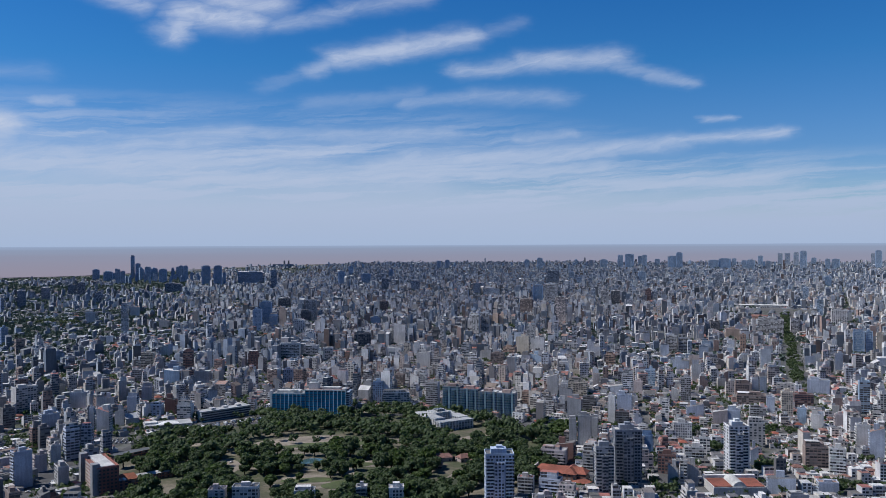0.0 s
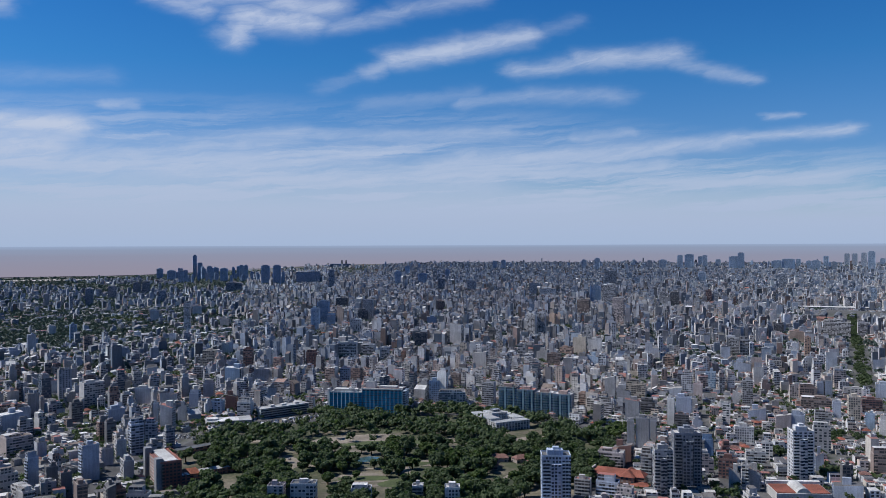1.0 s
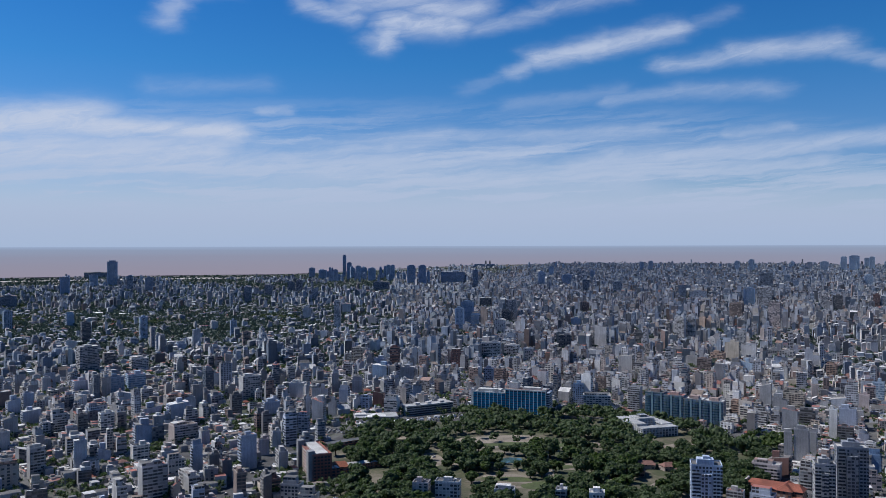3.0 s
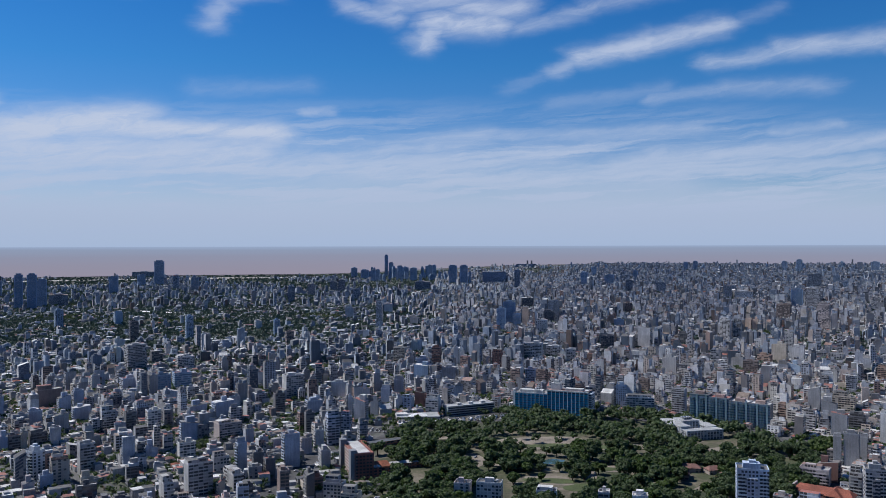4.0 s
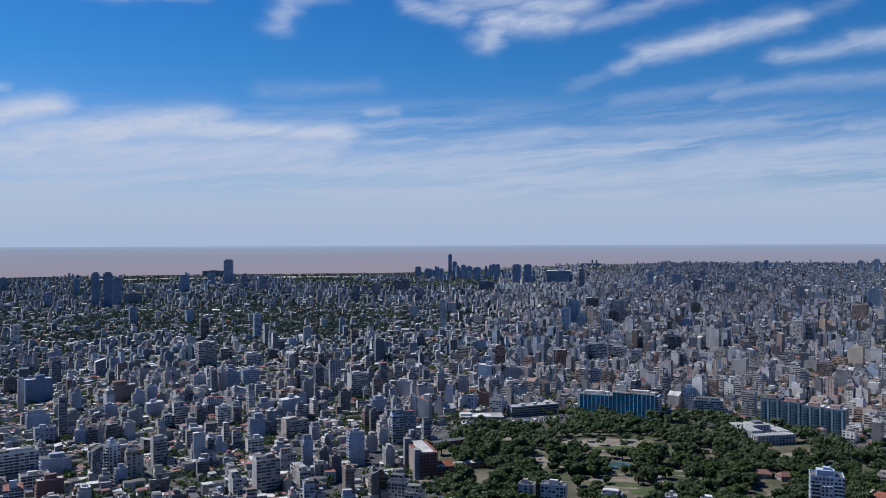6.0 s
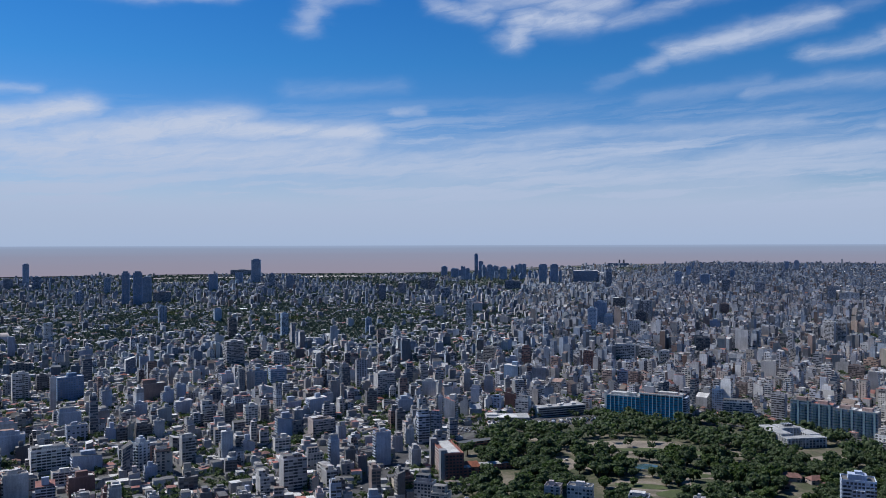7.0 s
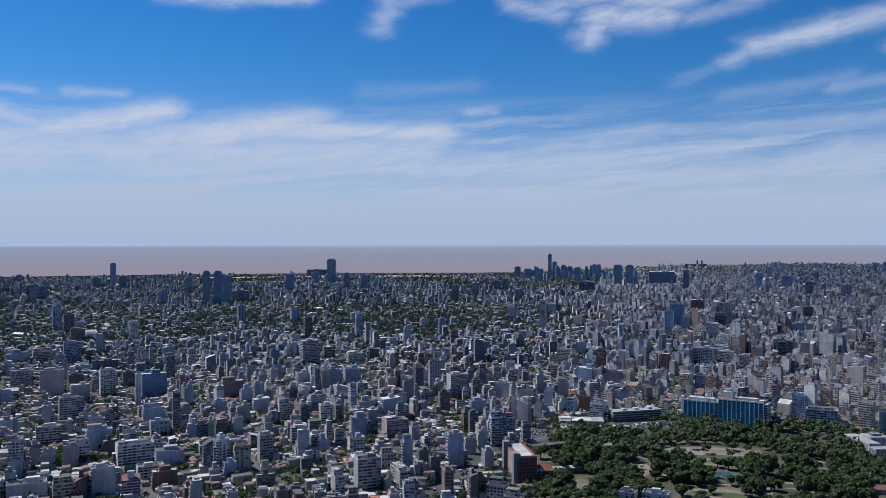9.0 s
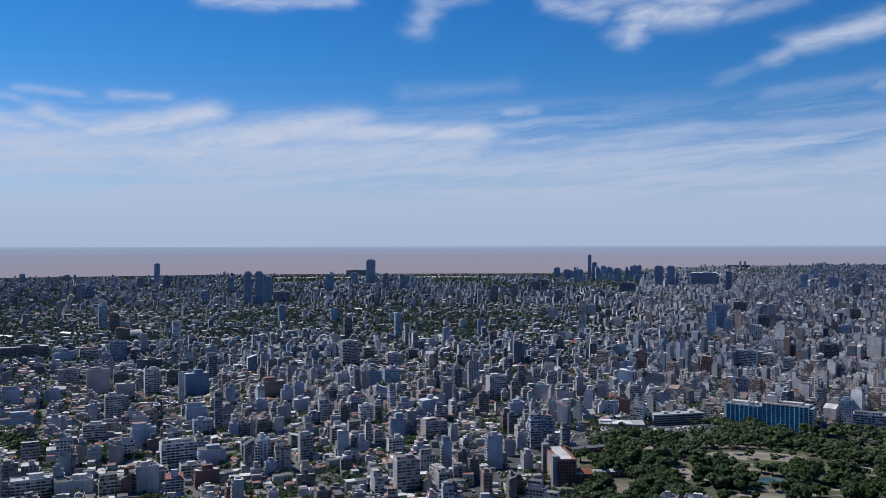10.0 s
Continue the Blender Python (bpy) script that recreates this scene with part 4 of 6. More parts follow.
def block(x, y, heading, w, d, h, color, style, alone=True):
    """An apartment or office building with its roof, tank house, balconies and windows."""
    r = math.hypot(x, y)
    yaw = math.degrees(math.atan2(-x, y))
    tall = "tower" if h > 34 else "building"
    kind = {"L": "apartment_", "W": "office_", "P": "tenement_", "G": "glass_"}[style] + tall
    e = thing(kind, x, y, heading, f"{SAYS[color]} {kind.split('_')[0]} {tall} {STYLES[style]}",
              "tower" if h > 34 else "building", "city buildings" if r < 2600 else "skyline towers")
    if alone:
        mark(x, y, w, d)
    front = {"P": PAINT_O, "W": FACADE_O, "L": LOGGIA_O, "G": GLASS_O}[style]
    side = {"P": LOGGIA_O if w > 9 else FACADE_O, "W": FACADE_O, "L": PAINT_O, "G": GLASS_O}[style]
    if style == "W" and b_rng.random() < 0.5 and r < 2600:
        side = PAINT_O
    bm = cuboid(bmesh.new(), -w / 2, w / 2, -d / 2, d / 2, -0.3, h, 0, 1, 2)
    slope = b_rng.uniform(1.5, 4.5) if style == "P" and b_rng.random() < 0.45 and r < 2600 and h > 9 else 0.0
    if slope:                        # a party wall that drops to one side
        low = b_rng.choice((-1, 1))
        for v in bm.verts:
            if v.co.z > 1 and v.co.x * low > 0:
                v.co.z -= slope
    if r > 3200:                     # haze painted in: far walls are mixed half with blue-grey
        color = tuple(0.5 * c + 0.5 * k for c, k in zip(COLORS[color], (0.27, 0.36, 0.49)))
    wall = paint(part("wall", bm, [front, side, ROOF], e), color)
    lighter = tuple(min(c * 1.15 + 0.05, 0.75) for c in (COLORS[color] if isinstance(color, str) else color))
    if style == "G" and h > 40:      # a narrower crown, and ribs up the corners
        paint(part("crown", box(-w * 0.36, w * 0.36, -d * 0.36, d * 0.36, h - 0.05, h + h * 0.05), [GLASS_O], e), color)
        for a in (-1, 1):
            bm = cuboid(bmesh.new(), a * w / 2 - w * 0.05, a * w / 2 + w * 0.05, -d / 2 - 0.4, -d / 2 + w * 0.1, -0.3, h + 1.5, floor=True)
            paint(part("corner_rib", bm, [PAINT_O], e), lighter)
    if b_rng.random() < 0.4 and h > 13 and r < 2600 and not slope:   # set-back upper storeys
        up = b_rng.choice((2.7, 5.4))
        paint(part("upper_storey", cuboid(bmesh.new(), -w * 0.46, w * b_rng.uniform(0.1, 0.46), -d * 0.2, d * 0.46, h - 0.05, h + up, 0, 1, 2), [front, side, ROOF], e), color)
    if r < 2600 and not slope:
        paint(part("parapet", parapet(w, d, h), [PAINT_O], e), lighter)
    k, j = b_rng.uniform(0.28, 0.5), b_rng.uniform(-0.18, 0.18)
    top = b_rng.uniform(2.6, 4.6) if h > 12 else b_rng.uniform(1.8, 2.6)
    paint(part("roof_house", box(w * (j - k / 2), w * (j + k / 2), -d * k / 2, d * k / 2, h - 0.05 - slope, h + top * (1 if style != "G" else 1.4)), [PAINT_O], e), color)
    if r < 1150 and h > 11 and not slope:
        tank = bmesh.new()
        bmesh.ops.create_cone(tank, cap_ends=True, segments=10, radius1=1.1, radius2=1.1, depth=1.8, matrix=Matrix.Translation((w * (j - 0.3 if j > 0 else j + 0.3), d * 0.1, h + 0.9)))
        part("water_tank", tank, [PARTY], e)
    if r < 1150 and style in "LPW" and (alone or r < 760):
        floors = int(h / 2.75)
        los = -yaw
        if style == "L":
            me = balcony_mesh(w * 0.86, 1.0, [PAINT_O])
            for i in range(1, floors):
                shared("balcony", me, wall, i * 2.75, lighter, 0, -d / 2)
        elif style == "P":
            right = math.sin(radians(heading - los)) > 0
            me = balcony_mesh(d * 0.8, 0.9, [PAINT_O])
            for i in range(1, floors):
                shared("balcony", me, wall, i * 2.75, lighter, (w if right else -w) / 2, 0, radians(90 if right else -90))
    return e


block(-914, 5930, -9, 23, 16, 148, "navy", "G")
block(-879, 5921, -8, 30, 21, 97, "navy", "G")
block(-1093, 5667, -11, 38, 27, 67, "slate", "G")
block(-961, 5337, -10, 48, 34, 63, "steel", "G")
block(-855, 5035, -10, 24, 17, 71, "slate", "G")
block(-827, 5026, -9, 23, 16, 73, "slate", "G")
block(-745, 5404, -8, 31, 22, 86, "steel", "G")
block(-704, 5391, -7, 32, 23, 77, "slate", "G")
block(-620, 5094, -7, 42, 30, 80, "steel", "G")
block(-529, 5193, -6, 25, 18, 95, "steel", "G")
block(-502, 5183, -6, 23, 16, 95, "steel", "G")
block(-353, 4720, -4, 42, 29, 104, "navy", "G")
block(-290, 4700, -4, 39, 27, 104, "navy", "G")
block(-258, 4728, -3, 16, 11, 68, "navy", "G")
block(-442, 3993, -6, 71, 49, 45, "dark", "W")
block(-849, 3899, -12, 34, 24, 50, "dark", "W")
block(-810, 3887, -12, 32, 23, 58, "brown", "W")
block(-870, 3550, -14, 33, 23, 54, "brown", "W")
block(-843, 3124, -15, 27, 19, 64, "dark", "W")
block(-930, 3586, -15, 21, 14, 38, "grey", "W")
block(-348, 2138, 10, 15, 10, 72, "pale", "W")
block(-399, 2628, -9, 26, 18, 34, "white", "P")
block(-613, 3225, -11, 26, 18, 49, "grey", "W")
block(-556, 1931, -35, 13, 8, 41, "slate", "G")
block(-484, 1779, -32, 16, 10, 31, "brown", "W")
block(-487, 2460, 10, 27, 17, 32, "pale", "P")
block(-341, 1915, 13, 16, 11, 19, "white", "P")
block(-208, 1512, 16, 21, 14, 30, "beige", "L")
block(-105, 1484, 13, 9, 6, 33, "white", "P")
block(-95, 1481, 16, 8, 5, 30, "white", "P")
block(-141, 1494, 16, 15, 10, 33, "maroon", "W")
block(-165, 1499, 10, 26, 16, 13, "shade_blue", "P")
block(-269, 2241, 16, 24, 15, 27, "grey", "P")
block(-124, 4847, -1, 136, 95, 70, "navy", "W")
block(5, 4270, 0, 28, 20, 94, "slate", "W")
block(356, 4500, 5, 33, 23, 74, "steel", "G")
block(548, 6083, 5, 32, 22, 64, "steel", "G")
block(500, 4623, 6, 47, 33, 58, "slate", "G")
block(510, 3902, 7, 32, 23, 58, "dark", "W")
block(641, 3833, 9, 42, 29, 51, "white", "W")
block(1465, 7484, 11, 30, 21, 70, "slate", "G")
block(1537, 7458, 12, 35, 24, 78, "slate", "G")
block(765, 5549, 8, 28, 20, 51, "navy", "G")
block(-18, 2285, 10, 30, 18, 61, "slate", "G")
block(102, 2340, 13, 28, 17, 63, "grey", "W")
block(37, 2912, 1, 39, 27, 36, "dark", "W")
block(-36, 2076, 13, 20, 12, 59, "steel", "G")
block(3, 2224, 16, 23, 14, 32, "navy", "G")
block(60, 2019, 10, 27, 16, 36, "white", "W")
block(87, 2303, 10, 26, 16, 35, "dark", "W")
block(25, 2217, 16, 17, 11, 47, "peach", "P")
block(247, 2259, 13, 16, 9, 27, "brown", "P")
block(266, 2229, 16, 26, 15, 21, "navy", "P")
block(349, 2695, 7, 25, 17, 34, "brown", "W")
block(208, 2390, 16, 19, 11, 23, "peach", "P")
block(128, 1699, 13, 14, 8, 19, "orange", "P")
block(252, 1416, 30, 23, 14, 31, "grey", "P")
block(262, 1764, 24, 25, 15, 48, "white", "P")
block(354, 1840, 27, 20, 12, 24, "dark", "W")
block(31, 1583, 10, 34, 20, 32, "white", "L")
block(-31, 1470, 16, 20, 13, 28, "maroon", "W")
block(183, 1722, 10, 26, 15, 32, "dark", "W")
block(70, 1598, 16, 26, 16, 25, "pale", "L")
block(100, 1589, 13, 18, 11, 20, "pale", "W")
block(831, 3420, 14, 29, 20, 56, "grey", "W")
block(891, 3417, 15, 68, 48, 32, "white", "W")
block(957, 2991, 18, 35, 25, 62, "navy", "G")
block(988, 2932, 19, 47, 33, 68, "white", "L")
block(759, 2173, 31, 29, 17, 65, "rose", "W")
block(2310, 7162, 18, 42, 30, 94, "slate", "G")
block(1491, 4393, 19, 62, 44, 70, "dark", "W")
block(1777, 4889, 20, 35, 24, 47, "slate", "W")
block(1621, 4341, 20, 31, 22, 33, "slate", "W")
block(2297, 7508, 17, 39, 27, 75, "slate", "G")
block(3136, 7322, 23, 44, 31, 112, "steel", "G")
block(3215, 7302, 24, 73, 51, 121, "navy", "G")
block(2999, 7383, 22, 62, 43, 72, "slate", "G")
block(3705, 8151, 24, 39, 27, 90, "slate", "G")
block(3514, 7628, 25, 42, 29, 107, "steel", "G")
block(3691, 7721, 26, 46, 32, 66, "slate", "G")
block(3578, 7162, 27, 87, 61, 102, "navy", "G")
block(2964, 7615, 21, 42, 29, 64, "brown", "G")
block(1158, 2748, 23, 29, 21, 53, "dark", "W")
block(2061, 4511, 25, 38, 26, 55, "steel", "G")
block(1318, 2832, 25, 20, 14, 50, "maroon", "W")
block(1396, 2942, 25, 21, 15, 40, "grey", "W")
block(1137, 2800, 22, 23, 16, 48, "pale", "W")
block(467, 1554, 29, 25, 14, 38, "beige", "P")
block(435, 1533, 32, 23, 13, 19, "orange", "L")
block(373, 1467, 31, 20, 12, 25, "grey", "P")
block(384, 1432, 23, 23, 13, 22, "brown", "L")
block(459, 1910, 31, 21, 12, 50, "white", "L")
block(488, 1932, 22, 18, 10, 52, "white", "L")
block(567, 2132, 29, 14, 8, 33, "peach", "P")
block(582, 2129, 26, 14, 8, 33, "peach", "P")
block(751, 2460, 30, 36, 22, 45, "brown", "L")
block(512, 1615, 25, 19, 12, 26, "white", "P")
block(553, 1599, 25, 19, 11, 17, "grey", "W")
block(577, 1588, 29, 25, 15, 16, "grey", "W")
block(565, 1363, 30, 15, 9, 22, "orange", "L")
block(540, 1737, 30, 17, 10, 37, "grey", "W")
block(492, 1787, 29, 19, 10, 17, "white", "W")
block(452, 1427, 28, 20, 11, 20, "steel", "P")
block(3564, 7013, 27, 50, 35, 135, "navy", "G")
block(3842, 6914, 29, 79, 55, 69, "slate", "G")
block(3933, 6883, 30, 93, 65, 82, "navy", "G")
block(4431, 7580, 30, 41, 29, 68, "steel", "G")
block(4076, 6808, 31, 40, 28, 65, "slate", "G")
block(3971, 6530, 31, 65, 45, 74, "slate", "G")
block(4658, 7486, 32, 44, 31, 94, "steel", "G")
block(4099, 6471, 32, 38, 27, 65, "dark", "G")
block(4960, 7621, 33, 45, 31, 116, "pale", "G")
block(5023, 7595, 33, 48, 34, 116, "pale", "G")
block(4791, 7107, 34, 47, 33, 127, "white", "G")
block(4466, 6524, 34, 51, 35, 145, "steel", "G")
block(5607, 8010, 35, 47, 33, 61, "slate", "G")
block(4437, 6157, 36, 35, 24, 84, "slate", "G")
block(4603, 6283, 36, 57, 40, 81, "slate", "G")
block(6019, 7627, 38, 39, 27, 109, "pale", "G")
block(5027, 6304, 39, 48, 34, 148, "steel", "G")
block(2117, 3756, 29, 36, 25, 72, "grey", "W")
block(1923, 2796, 35, 20, 14, 50, "steel", "W")
block(1586, 2236, 35, 18, 13, 44, "steel", "W")
block(2600, 3607, 36, 27, 19, 53, "navy", "G")
block(1081, 1411, 32, 18, 12, 44, "slate", "G")
block(1099, 1405, 24, 11, 7, 44, "steel", "G")
block(1138, 1425, 25, 11, 7, 37, "beige", "P")
block(750, 1505, 32, 18, 10, 35, "grey", "L")
block(769, 1500, 24, 17, 10, 32, "grey", "L")
block(667, 1308, 30, 26, 15, 19, "shade_blue", "P")
block(871, 1459, 28, 11, 6, 39, "orange", "W")
block(982, 1689, 22, 29, 18, 27, "peach", "P")
block(1120, 1760, 32, 56, 24, 36, "pale", "L")
block(1028, 1843, 23, 21, 12, 25, "dark", "W")
block(1195, 1779, 24, 20, 11, 32, "pale", "L")
block(1418, 1923, 31, 37, 21, 40, "pale", "W")
block(-306, 1143, -36, 26, 17, 36, "pale", "W")
block(-300, 1053, -34, 13, 9, 26, "dark", "L")
block(-251, 1034, -30, 19, 13, 21, "shade_blue", "P")
block(-233, 939, -36, 10, 6, 24, "dark", "L")
block(-217, 800, -34, 15, 10, 32, "shade_blue", "P")
block(-215, 852, -33, 11, 7, 16, "rose", "P")
block(-205, 866, -32, 9, 6, 21, "pale", "P")
block(-196, 892, -31, 13, 9, 31, "shade_blue", "W")
block(-190, 936, 10, 11, 7, 22, "shade_blue", "W")
block(-202, 1021, 13, 5, 4, 28, "pale", "P")
block(-185, 1000, 16, 14, 9, 31, "pale", "P")
block(-174, 1038, 16, 11, 7, 23, "pale", "P")
block(-173, 1119, 16, 13, 8, 22, "shade_blue", "P")
block(-164, 1183, 10, 14, 9, 24, "rose", "P")
block(-125, 1098, 16, 13, 8, 23, "maroon", "P")
block(-141, 1088, 13, 15, 10, 17, "steel", "W")
block(-104, 1059, 16, 17, 11, 20, "white", "W")
block(-288, 1256, -33, 8, 5, 19, "beige", "P")
block(-274, 1254, -31, 11, 7, 32, "grey", "W")
block(-244, 1159, 10, 21, 13, 24, "white", "P")
block(-209, 1169, 16, 16, 10, 16, "shade_blue", "P")
block(-291, 1128, -30, 9, 6, 17, "white", "W")
block(-105, 1336, 10, 23, 14, 21, "grey", "P")
block(-204, 1365, 16, 14, 9, 22, "grey", "L")
block(-148, 1337, 16, 24, 15, 25, "steel", "P")
block(136, 1115, 13, 13, 8, 31, "steel", "W")
block(204, 1087, 28, 16, 10, 32, "grey", "L")
block(213, 1206, 28, 10, 5, 25, "white", "W")
block(102, 1170, 10, 16, 9, 19, "pale", "L")
block(23, 1314, 13, 17, 10, 22, "slate", "W")
block(204, 1226, 31, 13, 8, 23, "white", "P")
block(183, 1240, 29, 14, 8, 20, "brown", "L")
block(350, 955, 24, 16, 9, 30, "grey", "P")
block(384, 994, 27, 17, 9, 18, "dark", "L")
block(304, 835, 23, 7, 4, 30, "grey", "P")
block(316, 833, 22, 13, 8, 33, "grey", "P")
block(332, 846, 24, 7, 4, 27, "grey", "P")
block(384, 923, 29, 8, 5, 35, "white", "P")
block(427, 987, 25, 18, 10, 24, "shade_blue", "P")
block(392, 912, 26, 16, 9, 19, "dark", "L")
block(282, 732, 32, 10, 6, 22, "grey", "L")
block(264, 777, 28, 24, 14, 14, "rose", "L")
block(279, 787, 32, 18, 11, 19, "maroon", "P")
block(363, 783, 26, 10, 6, 21, "navy", "P")
block(355, 724, 28, 16, 9, 17, "maroon", "W")
block(449, 919, 30, 8, 5, 27, "white", "W")
block(384, 865, 28, 11, 6, 13, "rose", "P")
block(395, 862, 31, 10, 6, 13, "white", "L")
block(207, 682, 27, 13, 8, 16, "grey", "L")
block(227, 677, 30, 18, 11, 15, "shade_blue", "L")
block(332, 995, 31, 14, 8, 19, "pale", "L")
block(375, 1107, 28, 14, 9, 34, "grey", "P")
block(464, 1259, 31, 16, 9, 15, "beige", "P")
block(378, 1064, 25, 17, 10, 24, "grey", "P")
block(412, 1109, 27, 26, 14, 21, "beige", "L")
block(545, 1165, 32, 14, 9, 26, "steel", "G")
block(430, 858, 22, 6, 4, 14, "pale", "W")
block(321, 1049, 26, 14, 8, 21, "orange", "L")
block(522, 1042, 31, 8, 5, 21, "grey", "P")
block(494, 1095, 32, 13, 8, 21, "rose", "P")
block(491, 798, 24, 16, 10, 25, "pale", "W")
block(341, 684, 27, 9, 6, 19, "pale", "P")
block(350, 682, 30, 6, 4, 22, "pale", "L")
block(359, 683, 31, 9, 5, 19, "grey", "P")
block(419, 643, 31, 22, 12, 15, "shade_blue", "P")
block(456, 634, 23, 16, 10, 10, "shade_blue", "P")
block(500, 681, 32, 14, 9, 25, "white", "L")
block(634, 859, 25, 11, 7, 15, "rose", "P")
block(589, 838, 32, 10, 6, 21, "white", "P")
block(567, 714, 31, 13, 8, 34, "shade_blue", "P")
block(590, 764, 26, 13, 8, 25, "white", "P")
block(707, 913, 26, 12, 8, 42, "steel", "L")
block(609, 923, 23, 13, 8, 31, "beige", "W")
block(663, 970, 23, 23, 13, 18, "maroon", "W")
block(598, 877, 29, 9, 5, 20, "steel", "P")
block(739, 1047, 32, 28, 16, 22, "shade_blue", "P")
block(600, 943, 29, 9, 5, 21, "shade_blue", "P")
block(637, 1067, 23, 22, 12, 17, "brown", "W")
block(609, 1002, 27, 36, 20, 14, "brown", "L")
block(500, 945, 23, 19, 12, 18, "shade_blue", "P")
block(521, 893, 28, 14, 8, 18, "shade_blue", "P")
block(507, 899, 24, 16, 9, 19, "rose", "P")
block(432, 845, 22, 19, 11, 18, "white", "W")
block(532, 1030, 26, 13, 7, 35, "grey", "L")
block(562, 910, 28, 18, 11, 16, "grey", "L")
block(422, 778, 28, 10, 6, 17, "white", "W")
block(401, 761, 23, 18, 10, 13, "white", "L")
block(449, 733, 22, 7, 4, 18, "shade_blue", "P")
block(719, 1093, 31, 23, 13, 10, "pale", "W")
block(696, 877, 31, 8, 5, 18, "white", "W")
block(495, 705, 22, 21, 12, 21, "brown", "L")
block(-3031, 3989, -37, 29, 20, 117, "steel", "G")
block(-2709, 3644, -37, 38, 26, 67, "navy", "W")
block(-2917, 3709, -38, 43, 30, 53, "dark", "W")
block(-3996, 3997, -45, 31, 22, 54, "slate", "W")
block(-3769, 4115, -42, 27, 19, 47, "slate", "W")
block(-1825, 2678, -34, 22, 15, 55, "slate", "W")
block(-2518, 2825, -42, 33, 23, 61, "slate", "W")
block(-2501, 2855, -41, 30, 21, 52, "slate", "W")
block(-1533, 1797, -45, 21, 10, 64, "steel", "W")
block(-1472, 1767, -43, 24, 13, 45, "dark", "W")
block(-1305, 1595, -44, 30, 15, 30, "brown", "P")
block(-1210, 1663, -46, 19, 9, 44, "white", "W")
block(-1077, 1302, -44, 30, 15, 40, "slate", "W")
block(-971, 1443, -46, 24, 14, 21, "shade_blue", "P")
block(-958, 1245, -44, 33, 18, 19, "dark", "W")
block(-1295, 1293, -47, 95, 24, 23, "dark", "W")
block(-1151, 1312, -48, 35, 15, 20, "pale", "L")
block(-1177, 1276, -46, 35, 15, 22, "shade_blue", "P")
block(-1064, 1218, -48, 13, 7, 9, "dark", "W")
block(-1673, 2725, -32, 24, 17, 119, "navy", "G")
block(-1634, 2738, -31, 28, 19, 119, "navy", "G")
block(-1659, 2840, -30, 31, 22, 97, "navy", "G")
block(-2157, 3368, -33, 26, 18, 73, "slate", "G")
block(-1794, 3648, -26, 37, 26, 80, "navy", "G")
block(-1953, 4503, -23, 48, 34, 134, "slate", "G")
block(-2606, 5743, -24, 149, 104, 40, "dark", "W")
block(-2022, 4429, -25, 39, 27, 63, "slate", "G")
block(-1631, 3954, -22, 29, 20, 76, "slate", "W")
block(-1522, 3910, -21, 33, 23, 69, "dark", "G")
block(-1175, 2090, -48, 20, 12, 51, "slate", "W")
block(-1058, 2176, -48, 20, 12, 37, "steel", "P")
block(-832, 1783, -44, 18, 11, 50, "dark", "W")
block(-646, 1390, -44, 30, 19, 46, "grey", "W")
block(-736, 1856, -41, 16, 10, 56, "steel", "W")
block(-647, 1478, -40, 21, 13, 19, "dark", "W")
block(-965, 2428, -22, 27, 19, 9, "brown", "W")
block(-1651, 2935, -29, 63, 44, 41, "dark", "W")
block(-682, 1611, -38, 11, 7, 24, "white", "P")
block(-831, 1712, -46, 21, 13, 22, "white", "P")
block(-570, 1418, -37, 28, 17, 23, "pale", "W")
block(-600, 1710, -39, 21, 14, 14, "shade_blue", "P")
block(-645, 2075, -40, 17, 11, 26, "pale", "P")
block(-868, 1007, -43, 31, 14, 39, "rose", "P")
block(-888, 1080, -48, 21, 11, 21, "dark", "P")
block(-789, 1025, -46, 20, 12, 40, "white", "L")
block(-808, 1100, -46, 19, 9, 25, "dark", "L")
block(-701, 973, -46, 7, 4, 45, "pale", "P")
block(-729, 1047, -47, 34, 18, 34, "navy", "G")
block(-721, 865, -45, 22, 12, 32, "pale", "L")
block(-923, 903, -45, 23, 10, 22, "shade_blue", "P")
block(-805, 988, -45, 25, 13, 24, "rose", "P")
block(-619, 889, -44, 24, 13, 20, "shade_blue", "P")
block(-567, 826, -45, 21, 12, 20, "shade_blue", "W")
block(-590, 753, -43, 25, 13, 24, "shade_blue", "P")
block(-662, 762, -44, 24, 10, 21, "pale", "L")
block(-572, 705, -43, 14, 7, 20, "white", "W")
block(-659, 669, -44, 17, 8, 17, "grey", "L")
block(-620, 603, -48, 16, 8, 20, "dark", "L")
block(-576, 585, -44, 33, 15, 15, "white", "L")
block(-541, 597, -42, 31, 16, 14, "white", "P")
block(-509, 605, -44, 19, 10, 14, "beige", "L")
block(-483, 621, -46, 19, 10, 25, "pale", "P")
block(-520, 716, -45, 34, 17, 22, "white", "L")
block(-485, 722, -43, 26, 15, 18, "shade_blue", "P")
block(-476, 678, -43, 23, 13, 13, "white", "L")
block(-446, 656, -43, 21, 12, 16, "maroon", "P")
block(-573, 748, -47, 13, 7, 16, "dark", "P")
block(-733, 792, -46, 11, 6, 18, "pale", "P")
block(-882, 934, -45, 20, 8, 19, "shade_blue", "P")
block(-816, 802, -46, 44, 16, 14, "shade_blue", "P")
block(-968, 1059, -44, 31, 13, 27, "pale", "L")
block(-402, 762, -46, 14, 9, 28, "grey", "L")
block(-471, 941, -44, 15, 9, 23, "pale", "L")
block(-434, 920, -46, 11, 7, 26, "dark", "L")
block(-415, 939, -41, 15, 10, 25, "white", "W")
block(-351, 887, -35, 20, 13, 25, "shade_blue", "P")
block(-361, 811, -38, 12, 7, 17, "shade_blue", "P")
